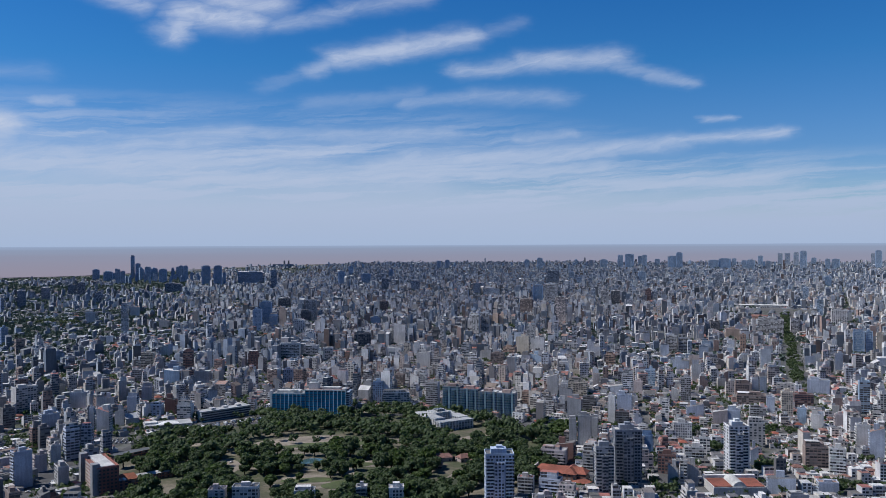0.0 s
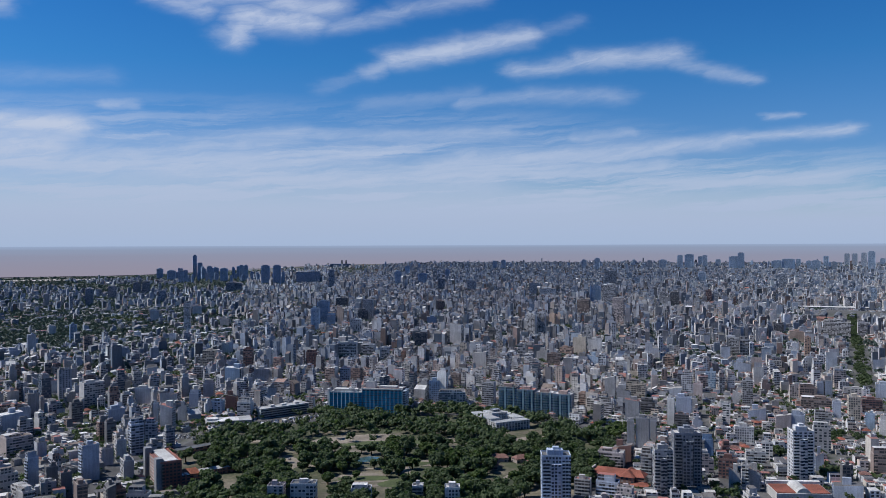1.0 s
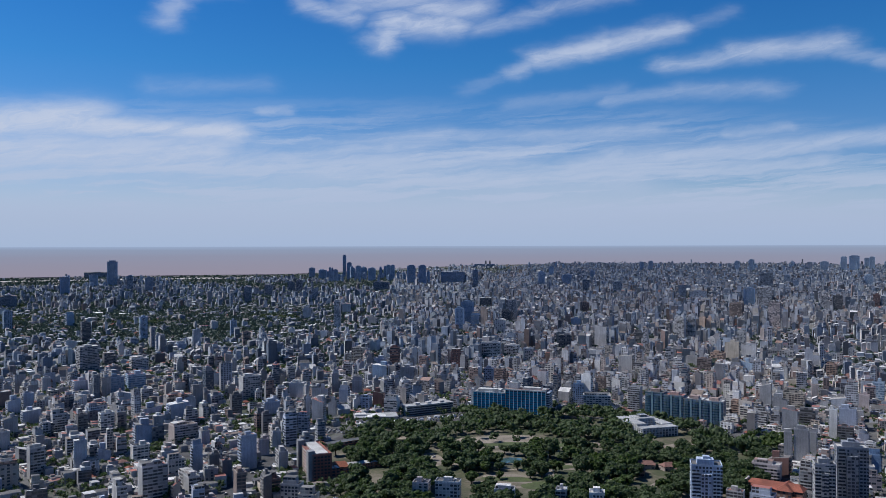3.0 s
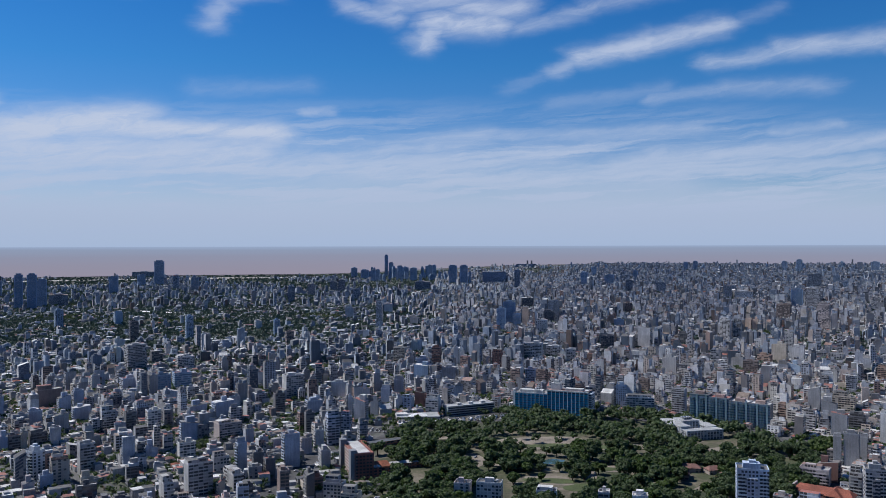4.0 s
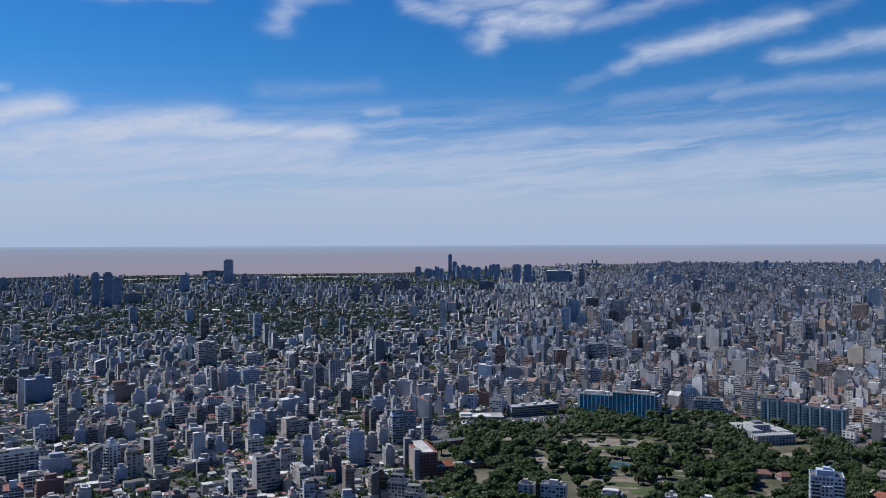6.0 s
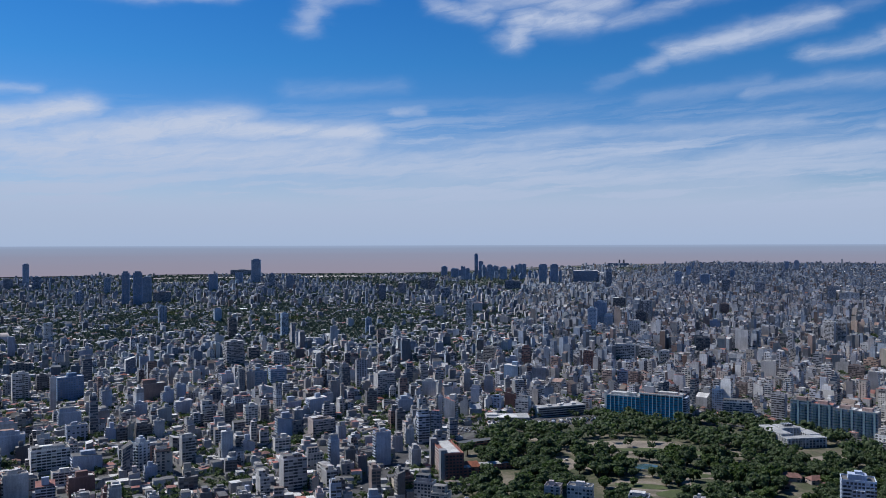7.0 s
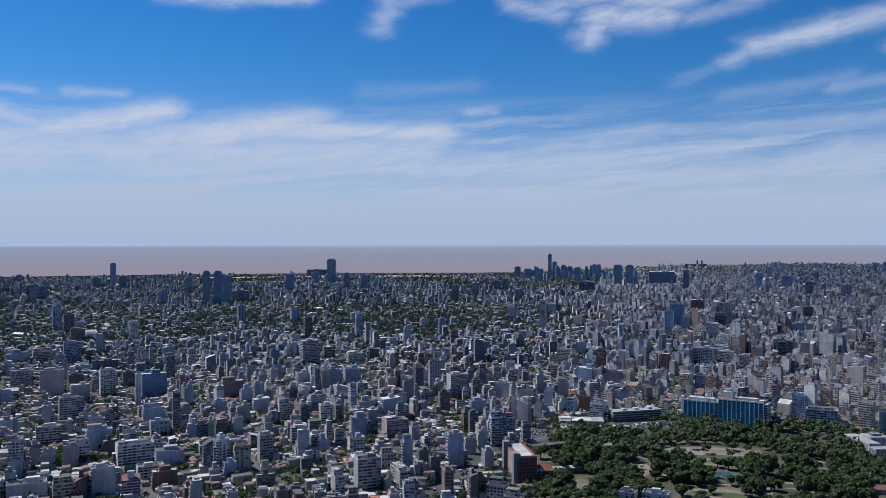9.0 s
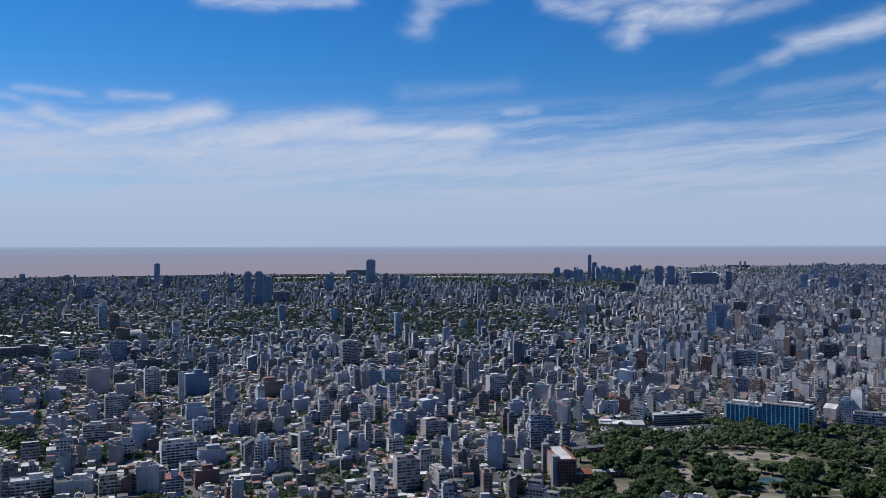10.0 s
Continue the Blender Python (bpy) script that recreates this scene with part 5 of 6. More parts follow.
block(-327, 816, -37, 16, 10, 18, "white", "W")
block(-268, 695, -39, 21, 13, 30, "grey", "L")
block(-256, 770, -41, 9, 6, 29, "shade_blue", "P")
block(-510, 1185, -38, 21, 13, 27, "slate", "G")
block(-501, 1234, -37, 25, 16, 24, "steel", "G")
block(-638, 994, -44, 12, 6, 28, "shade_blue", "P")
block(-615, 1068, -43, 30, 17, 25, "brown", "P")
block(-575, 1034, -47, 15, 9, 24, "shade_blue", "P")
block(-580, 1078, -48, 13, 8, 22, "shade_blue", "P")
block(-529, 991, -43, 20, 12, 19, "shade_blue", "P")
block(-405, 1046, -36, 22, 14, 13, "shade_blue", "P")
block(-358, 1009, -39, 23, 15, 25, "shade_blue", "P")
block(-527, 828, -45, 10, 5, 19, "shade_blue", "P")
block(-518, 834, -46, 11, 7, 17, "dark", "L")
block(-511, 840, -43, 6, 4, 21, "beige", "P")
block(-501, 849, -46, 16, 10, 18, "dark", "L")
block(-487, 857, -44, 11, 7, 21, "pale", "P")
block(-566, 953, -43, 15, 9, 19, "shade_blue", "P")
block(-518, 925, -46, 15, 8, 23, "pale", "P")
block(-609, 1181, -43, 11, 7, 26, "pale", "P")
block(-567, 1199, -45, 23, 15, 20, "shade_blue", "P")
block(-247, 691, -41, 6, 4, 18, "beige", "P")
block(-410, 707, -44, 11, 6, 13, "shade_blue", "P")
block(-318, 912, -41, 26, 17, 18, "rose", "L")


# ======== landmarks round the park ========


def hospital():
    """The long blue glass hospital with pale upright fins, in two parts of unequal height."""
    x, y, head = 47.0, 1068.0, 17.0
    e = thing("hospital", x, y, head, "long blue glass hospital with pale upright fins behind park trees", "hospital")
    mark(x, y, 100, 30, 4)
    KEEP.append((x - 30, y, 24)), KEEP.append((x + 30, y, 24))
    blue, fin = (0.035, 0.30, 0.47), (0.50, 0.70, 0.74)
    for x0, x1, h in ((-48.0, -6.0, 27.5), (-6.0, 45.0, 32.0)):
        wall = paint(part("wall", cuboid(bmesh.new(), x0, x1, -10, 12, -0.3, h, 0, 0, 1), [PAINT_O, ROOF], e), (0.05, 0.09, 0.13))
        bays = round((x1 - x0) / 5.2)
        step = (x1 - x0) / bays
        pane = mesh_of(box(-step / 2 + 0.35, step / 2 - 0.35, -0.12, 0.05, 0.0, 2.2), [HOSPITAL_GLASS])
        rib = mesh_of(box(-0.32, 0.32, -1.0, 0.05, 0.0, h + 0.6), [PAINT_O])
        for i in range(bays):
            for k in range(1, int(h / 3.0)):
                shared("window_pane", pane, wall, k * 3.0 + 0.5, blue, x0 + (i + 0.5) * step, -10.0)
        for i in range(bays + 1):
            shared("fin", rib, wall, 0.0, fin, x0 + i * step, -10.0)
        bm = bmesh.new()
        cuboid(bm, x0 - 0.2, x1 + 0.2, -10.7, -10.0, h - 0.5, h + 1.0, floor=True)
        cuboid(bm, x0 - 0.2, x1 + 0.2, 12.0, 12.4, h - 0.5, h + 1.0, floor=True)
        paint(part("cornice", bm, [PAINT_O], e), (0.60, 0.66, 0.66))
    for x0, x1, y0, y1, z0, z1 in ((-4, 8, 0, 9, 32, 40), (-1, 5, 2, 7, 40, 43.5), (-44, -14, -4, 6, 27.5, 30.5), (14, 36, -2, 7, 32, 34.6), (-24, -18, -6, -2, 30.5, 31.8), (39, 44, -4, 4, 32, 33.6)):
        paint(part("roof_house", box(x0, x1, y0, y1, z0 - 0.05, z1), [PAINT_O], e), (0.55, 0.56, 0.55))
    paint(part("end_wall", box(45.05, 49.0, -9.0, 11.0, -0.3, 30.5), [FACADE_O], e), (0.55, 0.62, 0.70))
    paint(part("stair_tower", box(-50.8, -48.2, -9.6, -6.0, -0.3, 31.0), [PAINT_O], e), (0.62, 0.62, 0.62))


hospital()


def glass_row():
    """Four joined apartment blocks of dark blue glass with pale balcony strips."""
    for i in range(4):
        x, y = 222 + i * 20.5, 1046 - i * 11.0
        h = (33, 31, 28.5, 28.0)[i]
        e = thing("apartment_building", x, y, 28.0, "dark blue glass apartment block with pale balcony strips", "building", "glass blocks by the park")
        mark(x, y, 24, 20, 6)
        wall = paint(part("wall", cuboid(bmesh.new(), -11.4, 11.4, -8, 8, -0.3, h, 0, 0, 1), [GLASS_O, ROOF], e), (0.05, 0.11, 0.15))
        for k in range(1, int(h / 2.8)):
            for c in (-8.2, 2.6):
                shared("balcony", glass_row.me, wall, k * 2.8, (0.10, 0.19, 0.23), c, -8.0)
        for c in (-2.8, 8.2):
            paint(part("pale_strip", box(c - 1.1, c + 1.1, -8.5, -7.95, -0.3, h + 0.4), [PAINT_O], e), (0.20, 0.32, 0.37))
        paint(part("parapet", parapet(22.8, 16, h, 0.8), [PAINT_O], e), (0.35, 0.36, 0.38))
        paint(part("roof_house", box(-6, 5, -3, 4, h - 0.05, h + 3.2), [PAINT_O], e), (0.36, 0.27, 0.25))


glass_row.me = balcony_mesh(5.2, 1.1, [PAINT_O])
glass_row()


def museum():
    """The white museum at the edge of the park: wings round a raised hall, with pilasters along the fronts."""
    x, y, head = 197.0, 967.0, -19.0
    e = thing("museum", x, y, head, "white classical museum with pilasters at the park edge", "museum")
    mark(x, y, 48, 60, 2)
    cream = (0.44, 0.46, 0.48)
    for x0, x1, y0, y1, h in ((-22, 22, -24, -12, 10.5), (-22, -10, -12, 34, 13.0), (10, 22, -12, 30, 11.5), (-10, 10, 6, 26, 15.0)):
        wall = paint(part("wall", cuboid(bmesh.new(), x0, x1, y0, y1, -0.3, h, 0, 0, 1), [FACADE_O, MUSEUM_ROOF], e), cream)
        paint(part("cornice", box(x0 - 0.5, x1 + 0.5, y0 - 0.5, y1 + 0.5, h - 1.0, h - 0.2), [PAINT_O], e), (0.52, 0.54, 0.56))
        rib = mesh_of(box(-0.45, 0.45, -0.5, 0.1, 0.0, h - 1.0), [PAINT_O])
        for i in range(int((x1 - x0) / 4) + 1):
            shared("pilaster", rib, wall, 0.0, (0.68, 0.68, 0.68), x0 + 0.5 + i * (x1 - x0 - 1) / int((x1 - x0) / 4), y0)
        for i in range(int((y1 - y0) / 4) + 1):
            shared("pilaster", rib, wall, 0.0, (0.68, 0.68, 0.68), x0, y0 + 0.5 + i * (y1 - y0 - 1) / max(1, int((y1 - y0) / 4)), radians(-90))
    paint(part("roof_lantern", box(-5, 5, 12, 20, 15.0, 17.5), [FACADE_O], e), cream)


museum()


def flat_hall(name, x, y, head, w, d, h, wall_color, roof, label, category, bands=0):
    """A long low building with an overhanging roof and, if wanted, window bands."""
    e = thing(name, x, y, head, label, category)
    mark(x, y, w, d, 0.5)
    for s in (-0.33, 0.0, 0.33):
        a = radians(head)
        KEEP.append((x + math.cos(a) * w * s, y - math.sin(a) * w * s, max(d, w / 3) * 0.6))
    wall = paint(part("wall", cuboid(bmesh.new(), -w / 2, w / 2, -d / 2, d / 2, -0.3, h, 0, 0, 0), [PAINT_O], e), wall_color)
    for k in range(bands):
        z = 1.0 + k * (h - 1.0) / bands
        part("window_band", box(-w / 2 + 0.4, w / 2 - 0.4, -d / 2 - 0.06, -d / 2 + 0.1, z, z + 1.5), [PANE], wall)
        part("window_band", box(w / 2 - 0.1, w / 2 + 0.06, -d / 2 + 0.4, d / 2 - 0.4, z, z + 1.5), [PANE], wall)
    part("roof", box(-w / 2 - 0.5, w / 2 + 0.5, -d / 2 - 0.5, d / 2 + 0.5, h, h + 0.5), [roof], e)
    return e


long_block = flat_hall("clinic_block", -60, 1072, -31, 66, 14, 12, (0.36, 0.40, 0.41), MUSEUM_ROOF, "long pale office block with dark window bands", "building", 4)
for lx in (-18, -2, 16):
    paint(part("roof_house", box(lx, lx + 6, -3, 3, 12.45, 14.6), [PAINT_O], long_block), "pale")
pavilion = flat_hall("pavilion", -121, 1028, -12, 52, 26, 5.5, (0.34, 0.33, 0.32), MUSEUM_ROOF, "low flat pavilion with a white tented roof", "pavilion", 1)
bm = bmesh.new()
q = [bm.verts.new(c) for c in ((-14, -9, 6.1), (12, -9, 6.1), (12, 4, 6.1), (-2, 1, 8.2))]
for f in ((0, 1, 3), (1, 2, 3), (2, 0, 3), (2, 1, 0)):
    bm.faces.new([q[i] for i in f])
paint(part("tent_roof", bm, [PAINT_O], pavilion), (0.85, 0.85, 0.85))
paint(part("dome", box(-25, -12, -4, 8, 5.9, 8.0), [PAINT_O], pavilion), "white")
block(157, 1098, 8, 34, 18, 19, "white", "W")


def gable(name, x, y, head, w, d, h, ridge, wall_color, roof, label, category, group="", hip=0.0):
    """A house with a pitched tile roof."""
    e = thing(name, x, y, head, label, category, group)
    mark(x, y, w, d, 0.5)
    paint(part("wall", cuboid(bmesh.new(), -w / 2, w / 2, -d / 2, d / 2, -0.3, h, 0, 0, 0), [FACADE_O], e), wall_color)
    bm = bmesh.new()
    a, b = w / 2 + 0.6, d / 2 + 0.6
    v = [bm.verts.new(c) for c in ((-a, -b, h - 0.1), (a, -b, h - 0.1), (a, b, h - 0.1), (-a, b, h - 0.1), (-a + hip, 0, h + ridge), (a - hip, 0, h + ridge))]
    for f in ((0, 1, 5, 4), (2, 3, 4, 5), (1, 2, 5), (3, 0, 4), (3, 2, 1, 0)):
        bm.faces.new([v[i] for i in f])
    part("roof", bm, [roof], e)
    return e


for x, y, w, d, turn in ((160, 812, 22, 11, 5), (182, 806, 14, 10, -20), (186, 782, 13, 11, 30), (150, 786, 12, 9, 12)):
    gable("park_house", x, y, turn, w, d, 4.2, 3.0, (0.42, 0.34, 0.30), TILES_BROWN, "low house with a faded red tile roof among trees", "house", "park houses", 4.0)


def church():
    """The long brick hall under one red tile roof, with a cross wing and an apse."""
    x, y, head = 250.0, 715.0, 33.0
    e = gable("church", x, y, head, 46, 15, 10.5, 4.5, (0.22, 0.12, 0.09), TILES, "long brick church under an orange tile roof", "church", "", 5.0)
    KEEP.append((x, y, 26))
    bm = bmesh.new()
    v = [bm.verts.new(c) for c in ((2, -12, 10.6), (16, -12, 10.6), (16, 11, 10.6), (2, 11, 10.6), (9, -7, 15.4), (9, 7, 15.4))]
    for f in ((0, 1, 4), (1, 2, 5, 4), (2, 3, 5), (3, 0, 4, 5), (3, 2, 1, 0)):
        bm.faces.new([v[i] for i in f])
    part("cross_roof", bm, [TILES], e)
    paint(part("cross_wing", box(3, 15, -11.2, 10.2, -0.3, 10.65), [FACADE_O], e), (0.22, 0.12, 0.09))
    bm = bmesh.new()
    bmesh.ops.create_cone(bm, cap_ends=True, segments=16, radius1=8.5, radius2=8.5, depth=5.2, matrix=Matrix.Translation((20, -8, 2.6)))
    paint(part("apse", bm, [PAINT_O], e), (0.22, 0.12, 0.09))
    bm = bmesh.new()
    bmesh.ops.create_cone(bm, cap_ends=True, segments=16, radius1=9.2, radius2=3.0, depth=1.8, matrix=Matrix.Translation((20, -8, 6.0)))
    part("apse_roof", bm, [TILES], e)
    paint(part("gable_front", box(-24.2, -22.8, -8.0, 8.0, -0.3, 14.0), [PAINT_O], e), (0.50, 0.47, 0.43))


church()


def pink_slab():
    """The brick-red slab building with grey end towers and its two low wings in the park."""
    x, y, head = -147.5, 779.0, -24.0
    e = thing("brick_slab_building", x, y, head, "brick-red slab building with grey stair towers and a pale roof", "building")
    mark(x, y, 24, 54, 0.5)
    KEEP.append((x - 10, y + 20, 16)), KEEP.append((x + 10, y - 20, 16))
    wall = paint(part("wall", cuboid(bmesh.new(), -9, 9, -25, 25, -0.3, 24, 0, 0, 0), [PAINT_O], e), (0.23, 0.095, 0.08))
    me = mesh_of(box(-24.6, 24.6, -0.35, 0.05, 0.0, 1.3), [PAINT_O])
    for k in range(8):
        shared("sun_band", me, wall, k * 2.9 + 1.5, (0.42, 0.40, 0.39), -9.0, 0.0, radians(-90))
    for k in range(8):
        for c in (-6.4, -3.2, 0.0, 3.2, 6.4):
            shared("window", pink_slab.me, wall, k * 2.9 + 0.9, None, c, -25.0)
    part("roof", box(-5, 6, -23, 24, 24.02, 25.2), [ROOF_PALE], e)
    paint(part("roof_edge", parapet(18, 50, 24, 1.0), [PAINT_O], e), (0.40, 0.17, 0.13))
    for a, b in ((-12.5, -21.0), (-12.5, 21.0)):
        paint(part("stair_tower", box(a, a + 6, b - 4, b + 4, -0.3, 29.0 if b > 0 else 28.0), [PAINT_O], e), (0.25, 0.26, 0.28))
    paint(part("annex", box(9.05, 17, -22, -12, -0.3, 10), [FACADE_O], e), (0.40, 0.16, 0.12))


pink_slab.me = mesh_of(box(-1.0, 1.0, -0.06, 0.04, 0.0, 1.4), [PANE])
pink_slab()
gable("park_wing", -102, 807, -28, 44, 8, 5.5, 1.6, (0.33, 0.14, 0.10), ROOF_PALE, "low brick wing with a pale metal roof in the park", "building")
gable("park_wing", -138, 893, -38, 44, 8, 5.5, 1.5, (0.36, 0.15, 0.11), ROOF_DARK, "low brick wing with a dark metal roof in the park", "building")
gable("park_house", -127, 788, -20, 16, 12, 6.5, 4.0, (0.45, 0.2, 0.12), TILES_BRIGHT, "small house with a bright orange tile roof", "house", "park houses", 3.0)


def white_tower(x, y, head, w, d, h, color, label):
    """A tall pale apartment tower with stepped fronts, balconies and a crown of tank houses."""
    e = thing("apartment_tower", x, y, head, label, "tower")
    mark(x, y, w, d, 20)
    wall = paint(part("wall", cuboid(bmesh.new(), -w / 2, w / 2, -d / 2, d / 2, -0.3, h, 0, 0, 1), [FACADE_O, ROOF], e), color)
    bay = paint(part("bay", box(-w * 0.2, w * 0.16, -d / 2 - 2.0, -d / 2, -0.3, h - 6), [FACADE_O], e), color)
    me = balcony_mesh(w * 0.26, 1.4, [PAINT_O])
    pane = mesh_of(box(-0.9, 0.9, -0.06, 0.04, 0.0, 1.4), [PANE])
    for k in range(1, int(h / 2.75)):
        z = k * 2.75
        for c in (-w * 0.34, w * 0.32):
            shared("balcony", me, wall, z, tuple(min(v * 1.25, 0.75) for v in color), c, -d / 2)
            shared("window", pane, wall, z + 0.8, None, c - 1.3, -d / 2)
            shared("window", pane, wall, z + 0.8, None, c + 1.3, -d / 2)
        if z < h - 8:
            shared("window", pane, bay, z + 0.8, None, -w * 0.02, -d / 2 - 2.0)
    paint(part("parapet", parapet(w, d, h, 1.2), [PAINT_O], e), tuple(min(v * 1.2, 0.75) for v in color))
    paint(part("roof_house", box(-w * 0.3, w * 0.25, -d * 0.2, d * 0.3, h - 0.05, h + 4.0), [PAINT_O], e), color)
    paint(part("tank_house", box(-w * 0.1, w * 0.12, -d * 0.1, d * 0.2, h + 3.9, h + 6.0), [PAINT_O], e), color)
    return e


# the first tower's white is painted blue to stand in for shade
white_tower(180, 668, 10, 23, 17, 41, (0.44, 0.52, 0.66), "white apartment tower tinted blue for shade, with balconies and roof terraces")
white_tower(274, 676, 14, 15, 14, 40, (0.36, 0.37, 0.39), "grey apartment tower with deep balconies on each floor")
white_tower(301, 690, 14, 23, 16, 50, (0.22, 0.24, 0.28), "dark apartment tower with deep white balconies")
white_tower(411, 700, 12, 18, 16, 46, (0.64, 0.65, 0.68), "white apartment tower with a stepped crown")
white_tower(-428, 720, 26, 13, 12, 31, (0.56, 0.60, 0.66), "white apartment tower with striped balconies")


def market_hall():
    x, y, head = 385.0, 660.0, 12.0
    e = thing("market_hall", x, y, head, "low hall with red roofs and a pale barrel vault", "hall")
    mark(x, y, 46, 34, 0.5)
    KEEP.append((x - 10, y, 22)), KEEP.append((x + 10, y, 22))
    paint(part("wall", cuboid(bmesh.new(), -22, 22, -16, 16, -0.3, 7, 0, 0, 0), [PAINT_O], e), (0.55, 0.54, 0.53))
    for x0, x1 in ((-21, -6), (6, 21)):
        part("red_roof", box(x0, x1, -15, 11, 7.02, 7.6), [TILES], e)
    bm = bmesh.new()
    bmesh.ops.create_cone(bm, cap_ends=True, segments=20, radius1=6, radius2=6, depth=26, matrix=Matrix.Translation((0, -2, 5.2)) @ Matrix.Rotation(radians(90), 4, "X"))
    part("barrel_vault", bm, [ROOF_PALE], e)
    paint(part("front_wall", box(-22.5, 22.5, 12, 16.5, 6.9, 9.5), [PAINT_O], e), "white")


market_hall()

# small blocks that look over the lower edge of the view, before the park
for x, y, w, h, c in ((-150, 690, 16, 17, "grey"), (-132, 668, 14, 15, "beige"), (-44, 694, 13, 18, "rose"), (-22, 690, 20, 20, "pale"), (24, 687, 16, 15, "pale"), (70, 690, 9, 14, "pale"), (96, 672, 12, 17, "white"), (-100, 672, 30, 8, "white")):
    block(x, y, 8, w, 11, h, c, "W")


def port_works():
    """The power station with twin stacks and the cranes of the harbour, on the shore."""
    def far_at(bearing, d):
        a = radians(bearing)
        return math.sin(a) * d, math.cos(a) * d
    x, y = far_at(0.6, 8350)
    e = thing("power_station", x, y, 0.6, "dark power station with twin chimneys on the shore", "factory")
    paint(part("hall", box(-90, 110, -30, 30, -1, 38), [FACADE_O], e), "slate")
    paint(part("annex", box(-150, -90, -25, 25, -1, 24), [PAINT_O], e), "slate")
    for c in (22, 62):
        bm = bmesh.new()
        bmesh.ops.create_cone(bm, cap_ends=True, segments=12, radius1=11, radius2=8, depth=72, matrix=Matrix.Translation((c, 0, 36)))
        paint(part("chimney", bm, [PAINT_O], e), "dark")
    for b, d in ((9.2, 8900), (9.7, 8900), (6.8, 8800), (7.3, 8800)):
        x, y = far_at(b, d)
        e = thing("harbour_crane", x, y, b + 30, "dark steel harbour crane on the shore", "crane", "harbour cranes")
        for c in (-8, 8):
            paint(part("leg", box(c - 1.5, c + 1.5, -1.5, 1.5, -0.5, 34), [PAINT_O], e), "dark")
        bm = box(-16, 42, -1.5, 1.5, -1.5, 1.5)
        bmesh.ops.transform(bm, matrix=Matrix.Translation((0, 0, 36)) @ Matrix.Rotation(radians(-38), 4, "Y"), verts=bm.verts)
        paint(part("boom", bm, [PAINT_O], e), "dark")


port_works()


def skyline():
    """Slim towers of the river front: a cluster behind the old town, one by the shore woods and stray ones along the centre."""
    r = random.Random(64)
    for bearing, spread, d0, d1, h0, h1, n in ((-7.4, 2.6, 5000, 6000, 40, 80, 26), (-4.2, 2.2, 4800, 5900, 34, 62, 11), (-23.5, 3.2, 4600, 5600, 22, 44, 12), (-38.0, 4.0, 4300, 5600, 18, 38, 10), (12.0, 9.0, 6500, 8200, 24, 52, 16), (27.0, 9.0, 6200, 7800, 28, 60, 18)):
        for _ in range(n):
            a, d = radians(bearing + r.uniform(-spread, spread)), r.uniform(d0, d1)
            x, y, w = math.sin(a) * d, math.cos(a) * d, r.uniform(13, 21)
            h = r.triangular(h0, h1, h0 + 8) * (d / 5300)
            color = r.choice(("steel", "slate", "navy", "steel", "shade_blue"))
            e = thing("skyline_tower", x, y, math.degrees(a) + r.uniform(-12, 12), f"{SAYS[color]} slim tower in the haze of the skyline", "tower", "skyline towers")
            paint(part("wall", cuboid(bmesh.new(), -w / 2, w / 2, -w * 0.4, w * 0.4, -0.3, h, 0, 1, 1), [GLASS_O, PAINT_O], e), color)
            paint(part("crown", box(-w * r.uniform(0.2, 0.42), w * r.uniform(0.2, 0.42), -w * 0.3, w * 0.3, h - 0.05, h + r.uniform(3, 9)), [PAINT_O], e), color)


skyline()


def tree_avenue():
    """The straight avenue under trees that runs off towards the centre, and the railway yard beyond it."""
    a, b = Vector((737, 1087)), Vector((1500, 2284))
    rows, r = [], random.Random(9)
    n = Vector((b.y - a.y, a.x - b.x)).normalized()
    for i in range(220):
        t = r.random()
        c = a.lerp(b, t) + n * r.uniform(-9, 9)
        rows.append((c.x, c.y, r.uniform(4.5, 7.0)))
    grove("avenue_trees", rows, 60, 1.3, "dense dark green trees along the straight avenue", LEAF, 5)
    STRIPS.append((a.x, a.y, b.x, b.y, 17))
    STRIPS.append((1266, 1651, 2646, 3568, 7))
    rows = []
    for i in range(60):
        t = r.random()
        rows.append((1266 + 1380 * t + r.uniform(-5, 5), 1651 + 1917 * t + r.uniform(-5, 5), r.uniform(3, 5)))
    grove("avenue_trees", rows, 80, 1.6, "dark green trees along the far avenue", LEAF)
    KEEP.append((1470, 2240, 120)), KEEP.append((1570, 2380, 110)), KEEP.append((1400, 2130, 70))
    for i in range(5):
        x, y = 1440 + i * 32, 2330 - i * 22
        gable("railway_shed", x, y, 125, 150, 13, 6, 2.5, (0.35, 0.35, 0.36), ROOF_DARK, "long railway shed with a dark metal roof", "shed", "railway sheds")
    gable("railway_shed", 1335, 2150, 40, 42, 26, 8, 5, (0.35, 0.2, 0.16), TILES_BROWN, "brown-roofed brick depot by the railway yard", "shed")
    gable("railway_shed", 1600, 2520, 28, 190, 16, 9, 3, (0.5, 0.5, 0.5), ROOF_PALE, "white station hall across the railway yard", "shed")


tree_avenue()


